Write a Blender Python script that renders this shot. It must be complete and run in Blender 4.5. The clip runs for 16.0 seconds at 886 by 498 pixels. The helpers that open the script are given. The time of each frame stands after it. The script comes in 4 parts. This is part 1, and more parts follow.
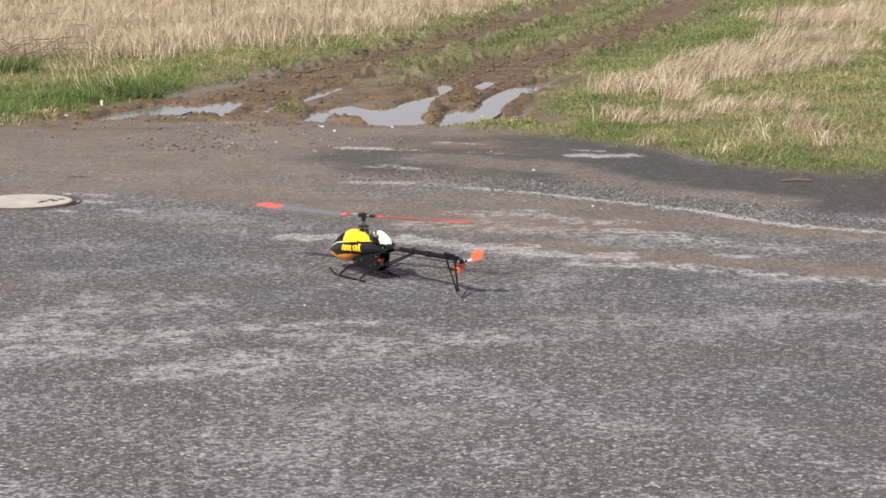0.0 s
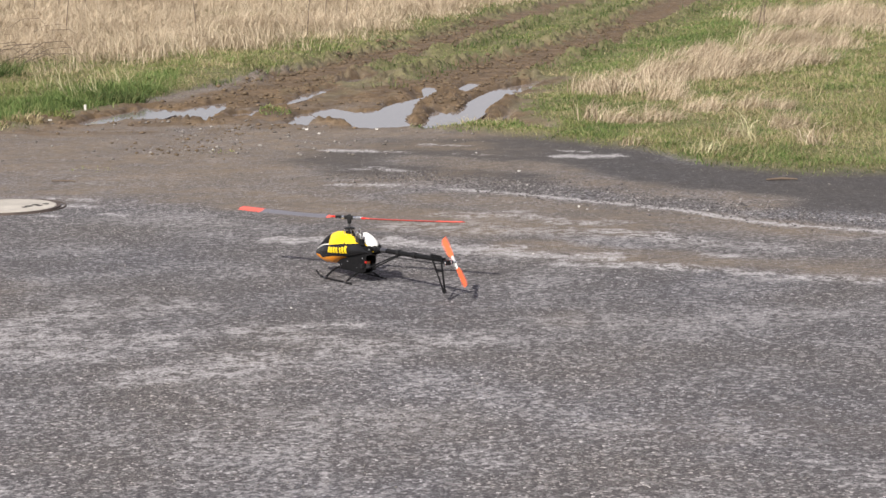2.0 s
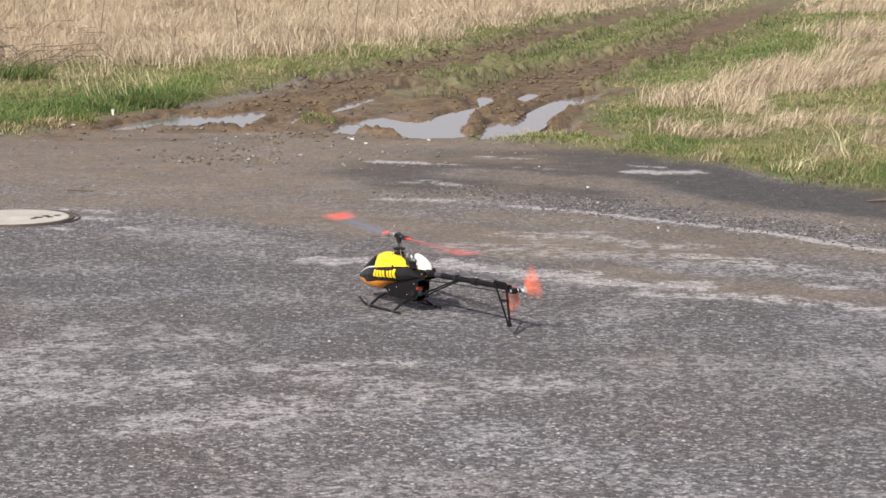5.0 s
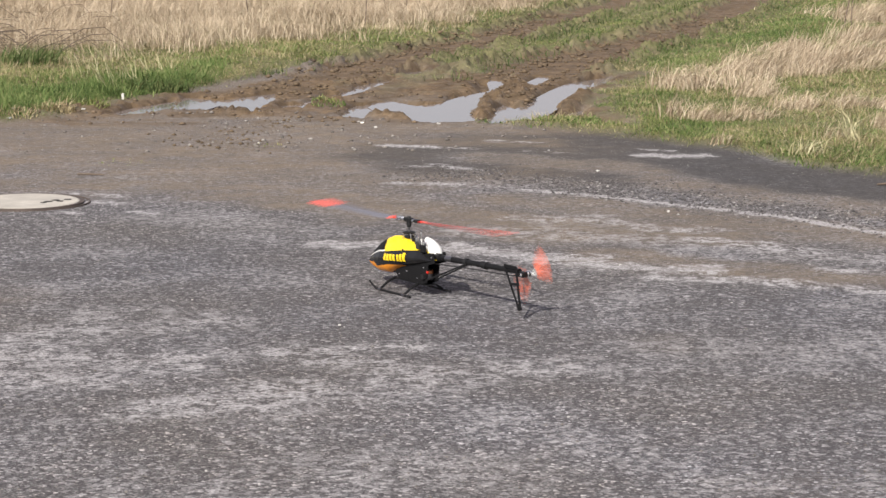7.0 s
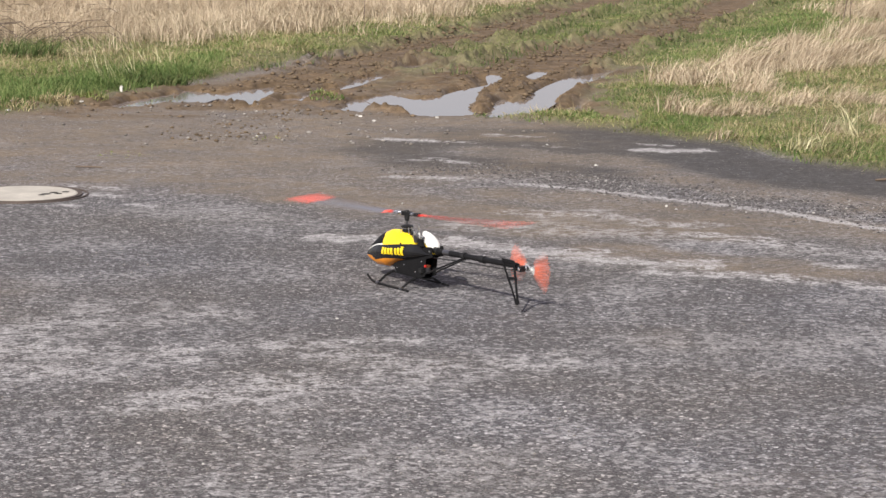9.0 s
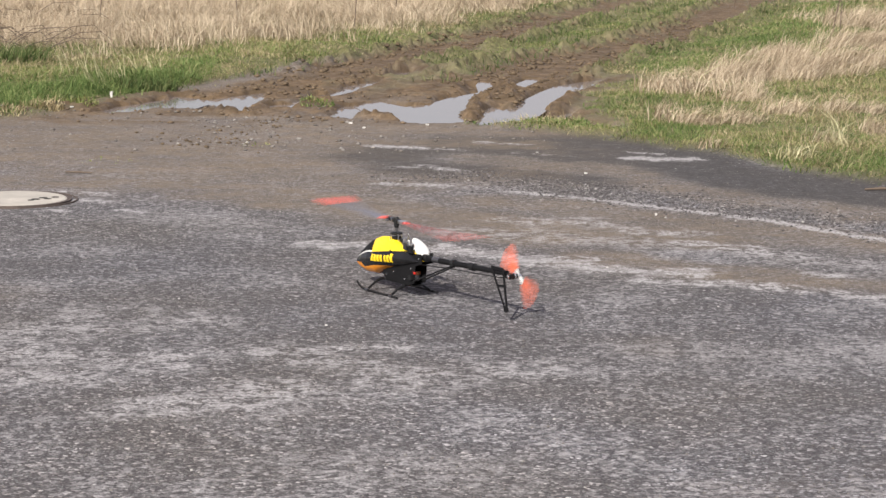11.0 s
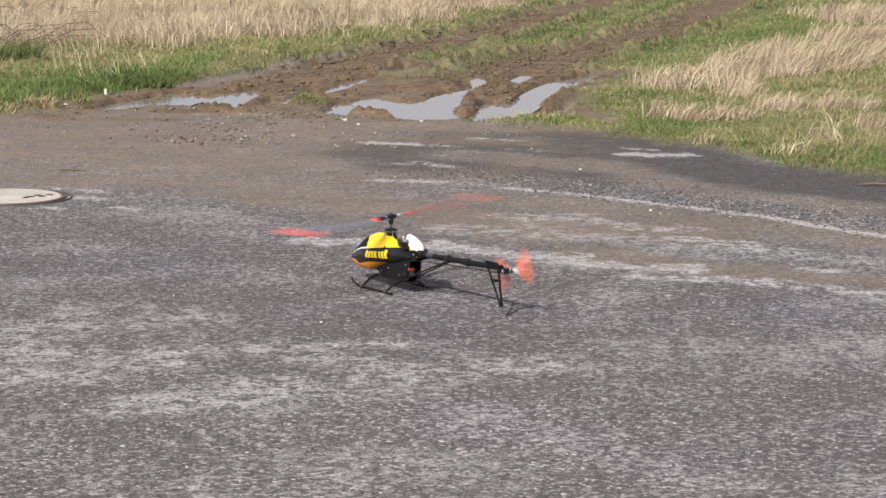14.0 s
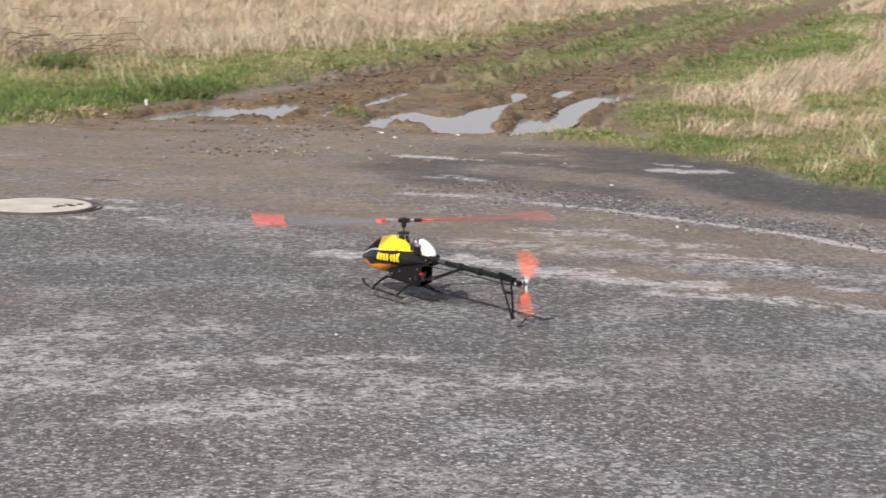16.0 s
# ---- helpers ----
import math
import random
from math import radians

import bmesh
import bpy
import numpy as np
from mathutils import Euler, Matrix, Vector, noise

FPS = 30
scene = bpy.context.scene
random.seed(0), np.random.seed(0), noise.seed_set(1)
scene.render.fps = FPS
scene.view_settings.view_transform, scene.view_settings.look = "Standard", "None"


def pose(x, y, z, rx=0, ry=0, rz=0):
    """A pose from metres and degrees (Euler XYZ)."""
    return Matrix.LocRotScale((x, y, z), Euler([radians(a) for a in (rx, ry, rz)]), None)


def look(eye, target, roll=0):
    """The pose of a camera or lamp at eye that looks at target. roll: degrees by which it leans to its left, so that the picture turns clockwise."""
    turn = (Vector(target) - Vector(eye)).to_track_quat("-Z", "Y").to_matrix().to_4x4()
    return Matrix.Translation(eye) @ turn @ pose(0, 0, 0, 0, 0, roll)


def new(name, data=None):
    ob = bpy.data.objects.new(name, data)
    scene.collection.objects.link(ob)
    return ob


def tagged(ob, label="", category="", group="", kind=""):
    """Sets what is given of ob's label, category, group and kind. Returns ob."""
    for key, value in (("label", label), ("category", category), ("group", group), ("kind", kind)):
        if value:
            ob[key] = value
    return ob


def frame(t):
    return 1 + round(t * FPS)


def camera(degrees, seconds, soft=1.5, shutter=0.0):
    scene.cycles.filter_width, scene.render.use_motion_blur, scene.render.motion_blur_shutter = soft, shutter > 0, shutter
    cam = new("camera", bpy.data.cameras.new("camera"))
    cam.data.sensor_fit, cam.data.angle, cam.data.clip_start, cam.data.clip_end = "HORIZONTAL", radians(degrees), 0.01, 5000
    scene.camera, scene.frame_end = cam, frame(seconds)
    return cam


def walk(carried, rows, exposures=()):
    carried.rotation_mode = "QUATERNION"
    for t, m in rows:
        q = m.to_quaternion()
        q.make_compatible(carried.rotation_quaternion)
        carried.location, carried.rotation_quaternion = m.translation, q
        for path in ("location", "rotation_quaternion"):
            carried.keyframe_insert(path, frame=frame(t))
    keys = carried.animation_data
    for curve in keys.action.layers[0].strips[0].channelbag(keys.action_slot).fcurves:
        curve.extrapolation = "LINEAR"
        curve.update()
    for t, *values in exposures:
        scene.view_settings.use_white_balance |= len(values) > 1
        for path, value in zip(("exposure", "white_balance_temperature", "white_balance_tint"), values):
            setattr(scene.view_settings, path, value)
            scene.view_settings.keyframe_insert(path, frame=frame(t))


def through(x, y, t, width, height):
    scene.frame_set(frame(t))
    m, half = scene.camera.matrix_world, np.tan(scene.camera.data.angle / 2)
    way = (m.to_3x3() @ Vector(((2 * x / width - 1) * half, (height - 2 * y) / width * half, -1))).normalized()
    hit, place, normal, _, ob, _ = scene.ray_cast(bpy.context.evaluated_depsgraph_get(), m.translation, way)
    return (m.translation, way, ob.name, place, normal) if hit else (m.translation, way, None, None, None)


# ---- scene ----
# A model helicopter runs up its rotor on a worn tarmac yard at the edge of a rough spring field.

# ---- camera and its walk ----
LENS = 20.8
cam = camera(LENS, 16.0, soft=1.5, shutter=0.85)
PATH = [
    (0.0, 0.032, -11.613, 1.940, 81.1620, -1.6891, -0.2768),
    (0.5, 0.028, -11.611, 1.935, 81.3330, -1.7548, -0.4444),
    (1.0, 0.031, -11.640, 1.941, 81.3651, -1.9730, -0.7530),
    (1.5, 0.027, -11.599, 1.936, 81.3116, -2.0970, -0.6860),
    (2.0, 0.022, -11.583, 1.929, 81.2255, -2.0691, -0.6813),
    (2.5, 0.017, -11.152, 1.862, 81.0434, -2.0131, -0.6704),
    (3.0, 0.000, -9.955, 1.700, 80.8488, -2.0669, -0.3163),
    (3.5, 0.000, -9.955, 1.700, 81.1222, -1.6463, -0.1188),
    (4.0, 0.000, -9.955, 1.700, 81.8208, -1.0990, 0.0679),
    (4.2, 0.000, -9.955, 1.700, 81.9395, -0.9858, 0.0832),
    (6.3, 0.000, -9.955, 1.700, 81.2023, -0.9944, 0.0983),
    (6.5, 0.000, -9.955, 1.700, 81.2735, -0.9118, 0.0277),
    (7.0, 0.000, -9.955, 1.700, 81.3142, -0.7482, -0.0000),
    (7.5, 0.000, -9.955, 1.700, 81.2342, -0.7320, 0.0386),
    (8.0, 0.000, -9.955, 1.700, 81.1838, -0.7809, 0.0542),
    (8.5, 0.000, -9.955, 1.700, 81.1599, -0.7704, 0.1404),
    (11.0, 0.000, -9.955, 1.700, 81.3427, -1.0509, 0.5562),
    (11.5, 0.000, -9.955, 1.700, 81.4120, -1.1214, 0.5108),
    (12.0, 0.000, -9.955, 1.700, 81.5091, -1.1916, 0.4633),
    (12.5, 0.000, -9.955, 1.700, 81.5340, -1.2867, 0.4568),
    (13.0, 0.000, -9.955, 1.700, 81.4630, -1.3841, 0.3709),
    (13.5, 0.000, -9.955, 1.700, 81.3580, -1.3353, 0.3793),
    (14.0, 0.000, -9.955, 1.700, 81.2607, -1.1784, 0.4239),
    (14.5, 0.000, -9.955, 1.700, 81.1977, -0.9652, 0.5197),
    (15.0, 0.007, -9.933, 1.709, 81.2045, -0.8488, 0.5921),
    (15.5, 0.091, -9.961, 1.715, 81.4028, -0.6535, 0.4077),
    (16.0, 0.167, -9.982, 1.711, 81.5507, 0.2339, 0.9115),
]
# seconds, place, pitch from straight down, heading, lean
walk(cam, [(t, pose(x, y, z, rx, 0, rz) @ pose(0, 0, 0, 0, 0, lean)) for t, x, y, z, rx, rz, lean in PATH],
     exposures=[(0.0, 0.42), (16.0, 0.42)])

# ---- world and sun ----
TO_SUN = Vector((-0.186, -0.40, 0.306)).normalized()
world = bpy.data.worlds.new("sky")
scene.world = world
world.use_nodes = True
wn = world.node_tree.nodes
sky = wn.new("ShaderNodeTexSky")
sky.sky_type = "NISHITA"
sky.sun_disc = False
sky.sun_elevation = math.asin(TO_SUN.z)
sky.sun_rotation = math.atan2(TO_SUN.x, TO_SUN.y)
sky.dust_density = 2.0
# broken white cloud over the blue
cloud = wn.new("ShaderNodeTexNoise")
cloud.inputs["Scale"].default_value = 3.0
cloud.inputs["Detail"].default_value = 6.0
cover = wn.new("ShaderNodeValToRGB")
cover.color_ramp.elements[0].position, cover.color_ramp.elements[0].color = 0.3, (0.35, 0.35, 0.35, 1)
cover.color_ramp.elements[1].position, cover.color_ramp.elements[1].color = 0.7, (0.85, 0.85, 0.85, 1)
blend = wn.new("ShaderNodeMix")
blend.data_type = "RGBA"
blend.inputs[7].default_value = (6.2, 5.7, 6.3, 1)
world.node_tree.links.new(cloud.outputs["Fac"], cover.inputs[0])
world.node_tree.links.new(cover.outputs[0], blend.inputs[0])
world.node_tree.links.new(sky.outputs[0], blend.inputs[6])
world.node_tree.links.new(blend.outputs[2], wn["Background"].inputs[0])
wn["Background"].inputs[1].default_value = 0.075
sun_data = bpy.data.lights.new("sun", "SUN")
sun_data.energy = 4.7
sun_data.angle = radians(0.6)
sun_data.color = (1.0, 0.95, 0.87)
sun = new("sun", sun_data)
sun.matrix_world = look(TO_SUN * 60, (0, 0, 0))


# ---- materials ----
class Nodes:
    """A small builder for node materials."""

    def __init__(self, name):
        self.mat = bpy.data.materials.new(name)
        self.mat.use_nodes = True
        self.tree = self.mat.node_tree
        self.bsdf = self.tree.nodes["Principled BSDF"]
        self.pos = self.add("ShaderNodeTexCoord").outputs["Object"]

    def add(self, kind):
        return self.tree.nodes.new(kind)

    def put(self, socket, value):
        if isinstance(value, bpy.types.NodeSocket):
            self.tree.links.new(value, socket)
        elif isinstance(value, (int, float)) or socket.type != "RGBA":
            socket.default_value = value
        else:
            socket.default_value = (*value, 1.0)[:4]

    def noise(self, scale, detail=3.0, rough=0.55, stretch=None):
        node = self.add("ShaderNodeTexNoise")
        vec = self.pos
        if stretch:
            m = self.add("ShaderNodeMapping")
            m.inputs["Scale"].default_value = stretch
            self.put(m.inputs[0], self.pos)
            vec = m.outputs[0]
        self.put(node.inputs["Vector"], vec)
        node.inputs["Scale"].default_value = scale
        node.inputs["Detail"].default_value = detail
        node.inputs["Roughness"].default_value = rough
        return node.outputs["Fac"]

    def cells(self, scale, feature="F1"):
        node = self.add("ShaderNodeTexVoronoi")
        node.feature = feature
        self.put(node.inputs["Vector"], self.pos)
        node.inputs["Scale"].default_value = scale
        return node

    def ramp(self, fac, stops):
        node = self.add("ShaderNodeValToRGB")
        el = node.color_ramp.elements
        while len(el) < len(stops):
            el.new(0.5)
        for e, (at, col) in zip(el, stops):
            e.position = at
            e.color = (*col, 1) if isinstance(col, tuple) else (col, col, col, 1)
        self.put(node.inputs[0], fac)
        return node.outputs[0]

    def mix(self, fac, a, b, blend="MIX"):
        node = self.add("ShaderNodeMix")
        node.data_type, node.blend_type = "RGBA", blend
        self.put(node.inputs[0], fac)
        self.put(node.inputs[6], a)
        self.put(node.inputs[7], b)
        return node.outputs[2]

    def math(self, op, a, b=0.0, clamp=False):
        node = self.add("ShaderNodeMath")
        node.operation, node.use_clamp = op, clamp
        self.put(node.inputs[0], a)
        self.put(node.inputs[1], b)
        return node.outputs[0]

    def attr(self, name):
        node = self.add("ShaderNodeAttribute")
        node.attribute_name = name
        return node.outputs["Fac"]

    def bump(self, height, strength, distance):
        node = self.add("ShaderNodeBump")
        node.inputs["Strength"].default_value = strength
        node.inputs["Distance"].default_value = distance
        self.put(node.inputs["Height"], height)
        self.put(self.bsdf.inputs["Normal"], node.outputs[0])

    def done(self, color, rough=0.6, metal=0.0, spec=0.5):
        self.put(self.bsdf.inputs["Base Color"], color)
        self.put(self.bsdf.inputs["Roughness"], rough)
        self.put(self.bsdf.inputs["Metallic"], metal)
        self.put(self.bsdf.inputs["Specular IOR Level"], spec)
        return self.mat


def simple(name, color, rough=0.5, metal=0.0, grain=60.0, wear=0.25, bump=0.15, spec=0.5):
    """A plain surface with slight grain, soiling and unevenness."""
    n = Nodes(name)
    fine = n.noise(grain, 4)
    broad = n.noise(grain / 8, 3)
    dark = tuple(c * (1 - wear) for c in color)
    light = tuple(min(1.0, c * (1 + wear * 0.5) + 0.01) for c in color)
    col = n.mix(n.ramp(broad, [(0.3, 0.0), (0.7, 1.0)]), dark, light)
    col = n.mix(n.ramp(fine, [(0.35, 0.35), (0.65, 0.0)]), col, dark)
    n.bump(fine, bump, 0.001)
    r = n.ramp(broad, [(0.3, max(rough - 0.1, 0.03)), (0.7, min(rough + 0.1, 1.0))])
    return n.done(col, r, metal, spec)


def ground_material():
    n = Nodes("worn_tarmac_and_soil")
    # aggregate: single chippings of different greys, with dark binder between
    big = n.cells(92)
    small = n.cells(190)
    tone = n.add("ShaderNodeSeparateColor")
    n.put(tone.inputs[0], big.outputs["Color"])
    tone2 = n.add("ShaderNodeSeparateColor")
    n.put(tone2.inputs[0], small.outputs["Color"])
    chip = n.ramp(tone.outputs[0], [(0.0, (0.04, 0.037, 0.039)), (0.55, (0.095, 0.089, 0.091)), (0.82, (0.17, 0.16, 0.158)),
                                    (0.93, (0.36, 0.34, 0.33)), (1.0, (0.8, 0.78, 0.75))])
    grit = n.ramp(tone2.outputs[0], [(0.0, (0.045, 0.042, 0.043)), (0.7, (0.118, 0.11, 0.11)), (1.0, (0.3, 0.32, 0.31))])
    col = n.mix(n.ramp(n.noise(14, 4), [(0.4, 0.25), (0.65, 0.75)]), chip, grit)
    warm = n.ramp(n.noise(0.8, 4), [(0.35, (1.04, 0.99, 0.97)), (0.65, (0.965, 0.975, 1.08))])
    col = n.mix(1.0, col, warm, "MULTIPLY")
    # smooth dark binder where the top coat is fresh
    binder = n.mix(n.ramp(n.noise(30, 4), [(0.35, 0.0), (0.7, 1.0)]), (0.042, 0.038, 0.037), (0.08, 0.073, 0.069))
    col = n.mix(n.math("MULTIPLY", n.attr("dark"), n.ramp(n.noise(9, 5), [(0.3, 1.0), (0.7, 0.6)])), col, binder)
    # pale grey fines washed into patches
    fines = n.mix(n.ramp(n.noise(40, 4), [(0.3, 0.0), (0.7, 1.0)]), (0.31, 0.296, 0.299), (0.53, 0.51, 0.513))
    patch = n.ramp(n.math("ADD", n.math("MULTIPLY", n.noise(26, 6, 0.68), 0.62), n.math("MULTIPLY", n.noise(1.6, 4), 0.38)), [(0.536, 0.0), (0.57, 1.0)])
    strong = n.ramp(n.math("ADD", n.math("MULTIPLY", n.noise(11, 6, 0.65), 0.55), n.math("MULTIPLY", n.noise(34, 5, 0.7), 0.45)), [(0.485, 0.0), (0.525, 1.0)])
    thin = n.math("MULTIPLY", patch, 0.68)
    dust = n.attr("dust")
    bare = n.ramp(tone.outputs[1], [(0.0, 0.35), (0.55, 1.0)])
    thin = n.math("MULTIPLY", thin, n.math("SUBTRACT", 1.0, n.attr("dark"), True))
    col = n.mix(n.math("MULTIPLY", thin, bare), col, fines)
    # single larger chips, pale and dark
    chips = n.cells(42)
    shade = n.add("ShaderNodeSeparateColor")
    n.put(shade.inputs[0], chips.outputs["Color"])
    loose = n.math("MULTIPLY", n.ramp(n.noise(3.0, 4), [(0.35, 0.12), (0.65, 0.5)]), n.math("SUBTRACT", 1.0, n.attr("dark"), True))
    col = n.mix(n.math("MULTIPLY", n.ramp(shade.outputs[0], [(0.84, 0.0), (0.86, 1.0)]), loose), col, fines)
    col = n.mix(n.ramp(shade.outputs[1], [(0.76, 0.0), (0.79, 0.42)]), col, (0.05, 0.046, 0.047))
    # brown silt
    tide = n.ramp(n.noise(1.7, 6, 0.62, (0.6, 1.0, 1.0)), [(0.36, 0.0), (0.6, 1.0)])
    silt = n.mix(n.ramp(n.noise(11, 6, 0.65), [(0.3, 0.0), (0.7, 1.0)]), (0.155, 0.116, 0.08), (0.265, 0.207, 0.147))
    silt = n.mix(n.math("MULTIPLY", tide, 0.5), silt, n.mix(n.noise(25, 4), (0.085, 0.075, 0.07), (0.15, 0.128, 0.115)))
    mud = n.attr("mud")
    mud_fac = n.math("MULTIPLY", mud, n.ramp(n.noise(5, 7, 0.7), [(0.32, 0.35), (0.6, 1.0)]))
    col = n.mix(n.math("MULTIPLY", mud_fac, n.ramp(tone2.outputs[1], [(0.0, 0.45), (0.5, 1.0)])), col, silt)
    # crisp pale washes lie over the silt
    crust = n.math("MULTIPLY", n.math("SUBTRACT", dust, 1.15), 1.6, True)
    col = n.mix(n.math("MULTIPLY", n.math("MAXIMUM", n.math("MULTIPLY", strong, dust, True), crust), bare), col, fines)
    # churned wet earth in the ruts, darker in random patches
    earth = n.mix(n.ramp(n.noise(16, 6, 0.7), [(0.3, 0.0), (0.7, 1.0)]), (0.085, 0.056, 0.031), (0.25, 0.172, 0.1))
    dark_earth = n.ramp(n.noise(3.2, 6, 0.65), [(0.4, 0.0), (0.58, 1.0)])
    earth = n.mix(n.math("MULTIPLY", dark_earth, 0.75), earth, n.mix(n.noise(30, 4), (0.05, 0.034, 0.02), (0.11, 0.078, 0.048)))
    rut = n.attr("rut")
    col = n.mix(rut, col, earth)
    # sod under the grass
    sod = n.mix(n.ramp(n.noise(6, 6, 0.7), [(0.3, 0.0), (0.7, 1.0)]), (0.075, 0.08, 0.03), (0.22, 0.2, 0.1))
    col = n.mix(n.attr("sod"), col, sod)
    h = n.math("ADD", n.math("MULTIPLY", big.outputs["Distance"], -0.8), n.math("MULTIPLY", n.noise(60, 5), 0.7))
    n.bump(h, 0.75, 0.006)
    rough = n.math("SUBTRACT", 0.92, n.math("MULTIPLY", rut, n.ramp(n.noise(8, 4), [(0.4, 0.0), (0.65, 0.4)])))
    return n.done(col, rough, 0.0, 0.3)


def water_material():
    n = Nodes("muddy_water")
    n.bump(n.noise(9, 2), 0.05, 0.01)
    col = n.mix(n.noise(3, 4), (0.2, 0.172, 0.165), (0.27, 0.24, 0.235))
    return n.done(col, 0.05, 0.0, 0.5)


def grass_material(name, stops, through=0.3):
    """Blades of mixed colour; each blade takes its own tone."""
    n = Nodes(name)
    rnd = n.add("ShaderNodeNewGeometry").outputs["Random Per Island"]
    patch = n.noise(0.9, 4)
    fac = n.math("ADD", n.math("MULTIPLY", rnd, 0.6), n.math("MULTIPLY", patch, 0.4))
    col = n.ramp(fac, stops)
    n.done(col, 0.75, 0.0, 0.25)
    trans = n.add("ShaderNodeBsdfTranslucent")
    n.put(trans.inputs[0], col)
    mix = n.add("ShaderNodeMixShader")
    mix.inputs[0].default_value = through
    out = n.tree.nodes["Material Output"]
    n.tree.links.new(n.bsdf.outputs[0], mix.inputs[1])
    n.tree.links.new(trans.outputs[0], mix.inputs[2])
    n.tree.links.new(mix.outputs[0], out.inputs[0])
    return n.mat


def carbon_material():
    n = Nodes("woven_carbon")
    w = n.add("ShaderNodeTexChecker")
    n.put(w.inputs[0], n.pos)
    w.inputs["Scale"].default_value = 260
    col = n.mix(w.outputs["Fac"], (0.006, 0.006, 0.007), (0.014, 0.014, 0.015))
    return n.done(col, n.ramp(n.noise(20, 3), [(0.3, 0.4), (0.7, 0.55)]), 0.0, 0.13)


GROUND = ground_material()
WATER = water_material()
GREEN = grass_material("spring_grass", [(0.2, (0.069, 0.121, 0.034)), (0.5, (0.149, 0.218, 0.067)), (0.75, (0.265, 0.316, 0.121)),
                                        (0.95, (0.483, 0.414, 0.23))])
DRY = grass_material("dead_grass", [(0.15, (0.259, 0.194, 0.135)), (0.4, (0.464, 0.373, 0.27)), (0.7, (0.648, 0.545, 0.405)),
                                    (0.95, (0.821, 0.724, 0.562))], 0.2)
MIXED = grass_material("tired_grass", [(0.2, (0.121, 0.17, 0.042)), (0.5, (0.254, 0.291, 0.103)), (0.85, (0.447, 0.4, 0.205))])
THATCH = grass_material("matted_old_grass", [(0.15, (0.19, 0.151, 0.084)), (0.45, (0.37, 0.302, 0.174)), (0.75, (0.526, 0.448, 0.28)), (0.95, (0.694, 0.605, 0.426))], 0.2)
DARK_GREEN = grass_material("rank_grass", [(0.2, (0.053, 0.088, 0.027)), (0.55, (0.113, 0.159, 0.054)), (0.95, (0.302, 0.288, 0.136))])
REED = grass_material("dry_reed", [(0.2, (0.4, 0.36, 0.2)), (0.8, (0.62, 0.58, 0.38))], 0.15)
STEM = simple("dead_stem", (0.13, 0.095, 0.07), 0.8)
STONE = Nodes("loose_stone")
_r = STONE.add("ShaderNodeNewGeometry").outputs["Random Per Island"]
STONE.done(STONE.mix(STONE.ramp(STONE.noise(90, 4), [(0.3, 0.0), (0.7, 0.45)]),
                     STONE.ramp(_r, [(0.0, (0.1, 0.09, 0.085)), (0.45, (0.2, 0.18, 0.165)), (0.8, (0.25, 0.23, 0.215)), (0.97, (0.36, 0.34, 0.32)), (1.0, (0.6, 0.58, 0.55))]),
                     (0.1, 0.085, 0.07)), 0.85)
STONE = STONE.mat
GRIT = Nodes("dark_chipping")
_r = GRIT.add("ShaderNodeNewGeometry").outputs["Random Per Island"]
GRIT.done(GRIT.mix(GRIT.ramp(GRIT.noise(90, 4), [(0.3, 0.0), (0.7, 0.45)]),
                   GRIT.ramp(_r, [(0.0, (0.04, 0.037, 0.038)), (0.6, (0.11, 0.102, 0.105)), (0.92, (0.2, 0.185, 0.185)), (1.0, (0.5, 0.48, 0.46))]), (0.06, 0.052, 0.05)), 0.85)
GRIT = GRIT.mat
CLOD = simple("wet_earth_clod", (0.15, 0.105, 0.066), 0.75, 0, 30, 0.5, 0.6)
CLOD_DARK = simple("dark_wet_clod", (0.13, 0.09, 0.052), 0.75, 0, 30, 0.5, 0.6)
CONCRETE = simple("pale_concrete", (0.47, 0.435, 0.385), 0.9, 0, 40, 0.25, 0.4)
IRON = simple("rusty_cast_iron", (0.13, 0.1, 0.085), 0.7, 0.4, 50, 0.4, 0.4)
HOLE_SHADE = simple("hole_shade", (0.02, 0.018, 0.016), 0.9)
LITTER = simple("weathered_white_plastic", (0.58, 0.56, 0.53), 0.6)
CARBON = carbon_material()
BLACK = simple("black_plastic", (0.009, 0.009, 0.01), 0.5, 0, 120, spec=0.25)
GLOSS = simple("black_gloss_paint", (0.009, 0.009, 0.01), 0.22, 0, 40, 0.2, 0.02, 0.35)
YELLOW = simple("yellow_gloss_paint", (0.86, 0.6, 0.015), 0.22, 0, 40, 0.08, 0.02)
ORANGE = simple("orange_gloss_paint", (0.85, 0.3, 0.02), 0.22, 0, 40, 0.08, 0.02)
SMOKE = simple("smoked_black_windscreen", (0.006, 0.006, 0.007), 0.5, 0, 40, 0.2, 0.02, 0.06)
SILVERY = simple("white_gloss_stripe", (0.7, 0.7, 0.68), 0.25, 0, 40, 0.08, 0.02)
WHITE = simple("white_plastic", (0.8, 0.8, 0.78), 0.4, 0, 50, 0.08)
METAL = simple("machined_aluminium", (0.75, 0.75, 0.76), 0.28, 1.0, 120, 0.1)
STEEL = simple("dark_steel", (0.25, 0.25, 0.26), 0.35, 1.0, 120, 0.2)
# red of the blade grip ends, also used for the LED's glow
RED = simple("red_anodised_and_led_glow", (0.65, 0.03, 0.02), 0.35, 0.2, 60, 0.15)
BLADE_LOW = simple("dark_red_paint", (0.5, 0.05, 0.035), 0.4, 0, 40, 0.1, 0.02)
FLUO = simple("fluorescent_red_paint", (0.95, 0.12, 0.085), 0.45, 0, 40, 0.06, 0.02)
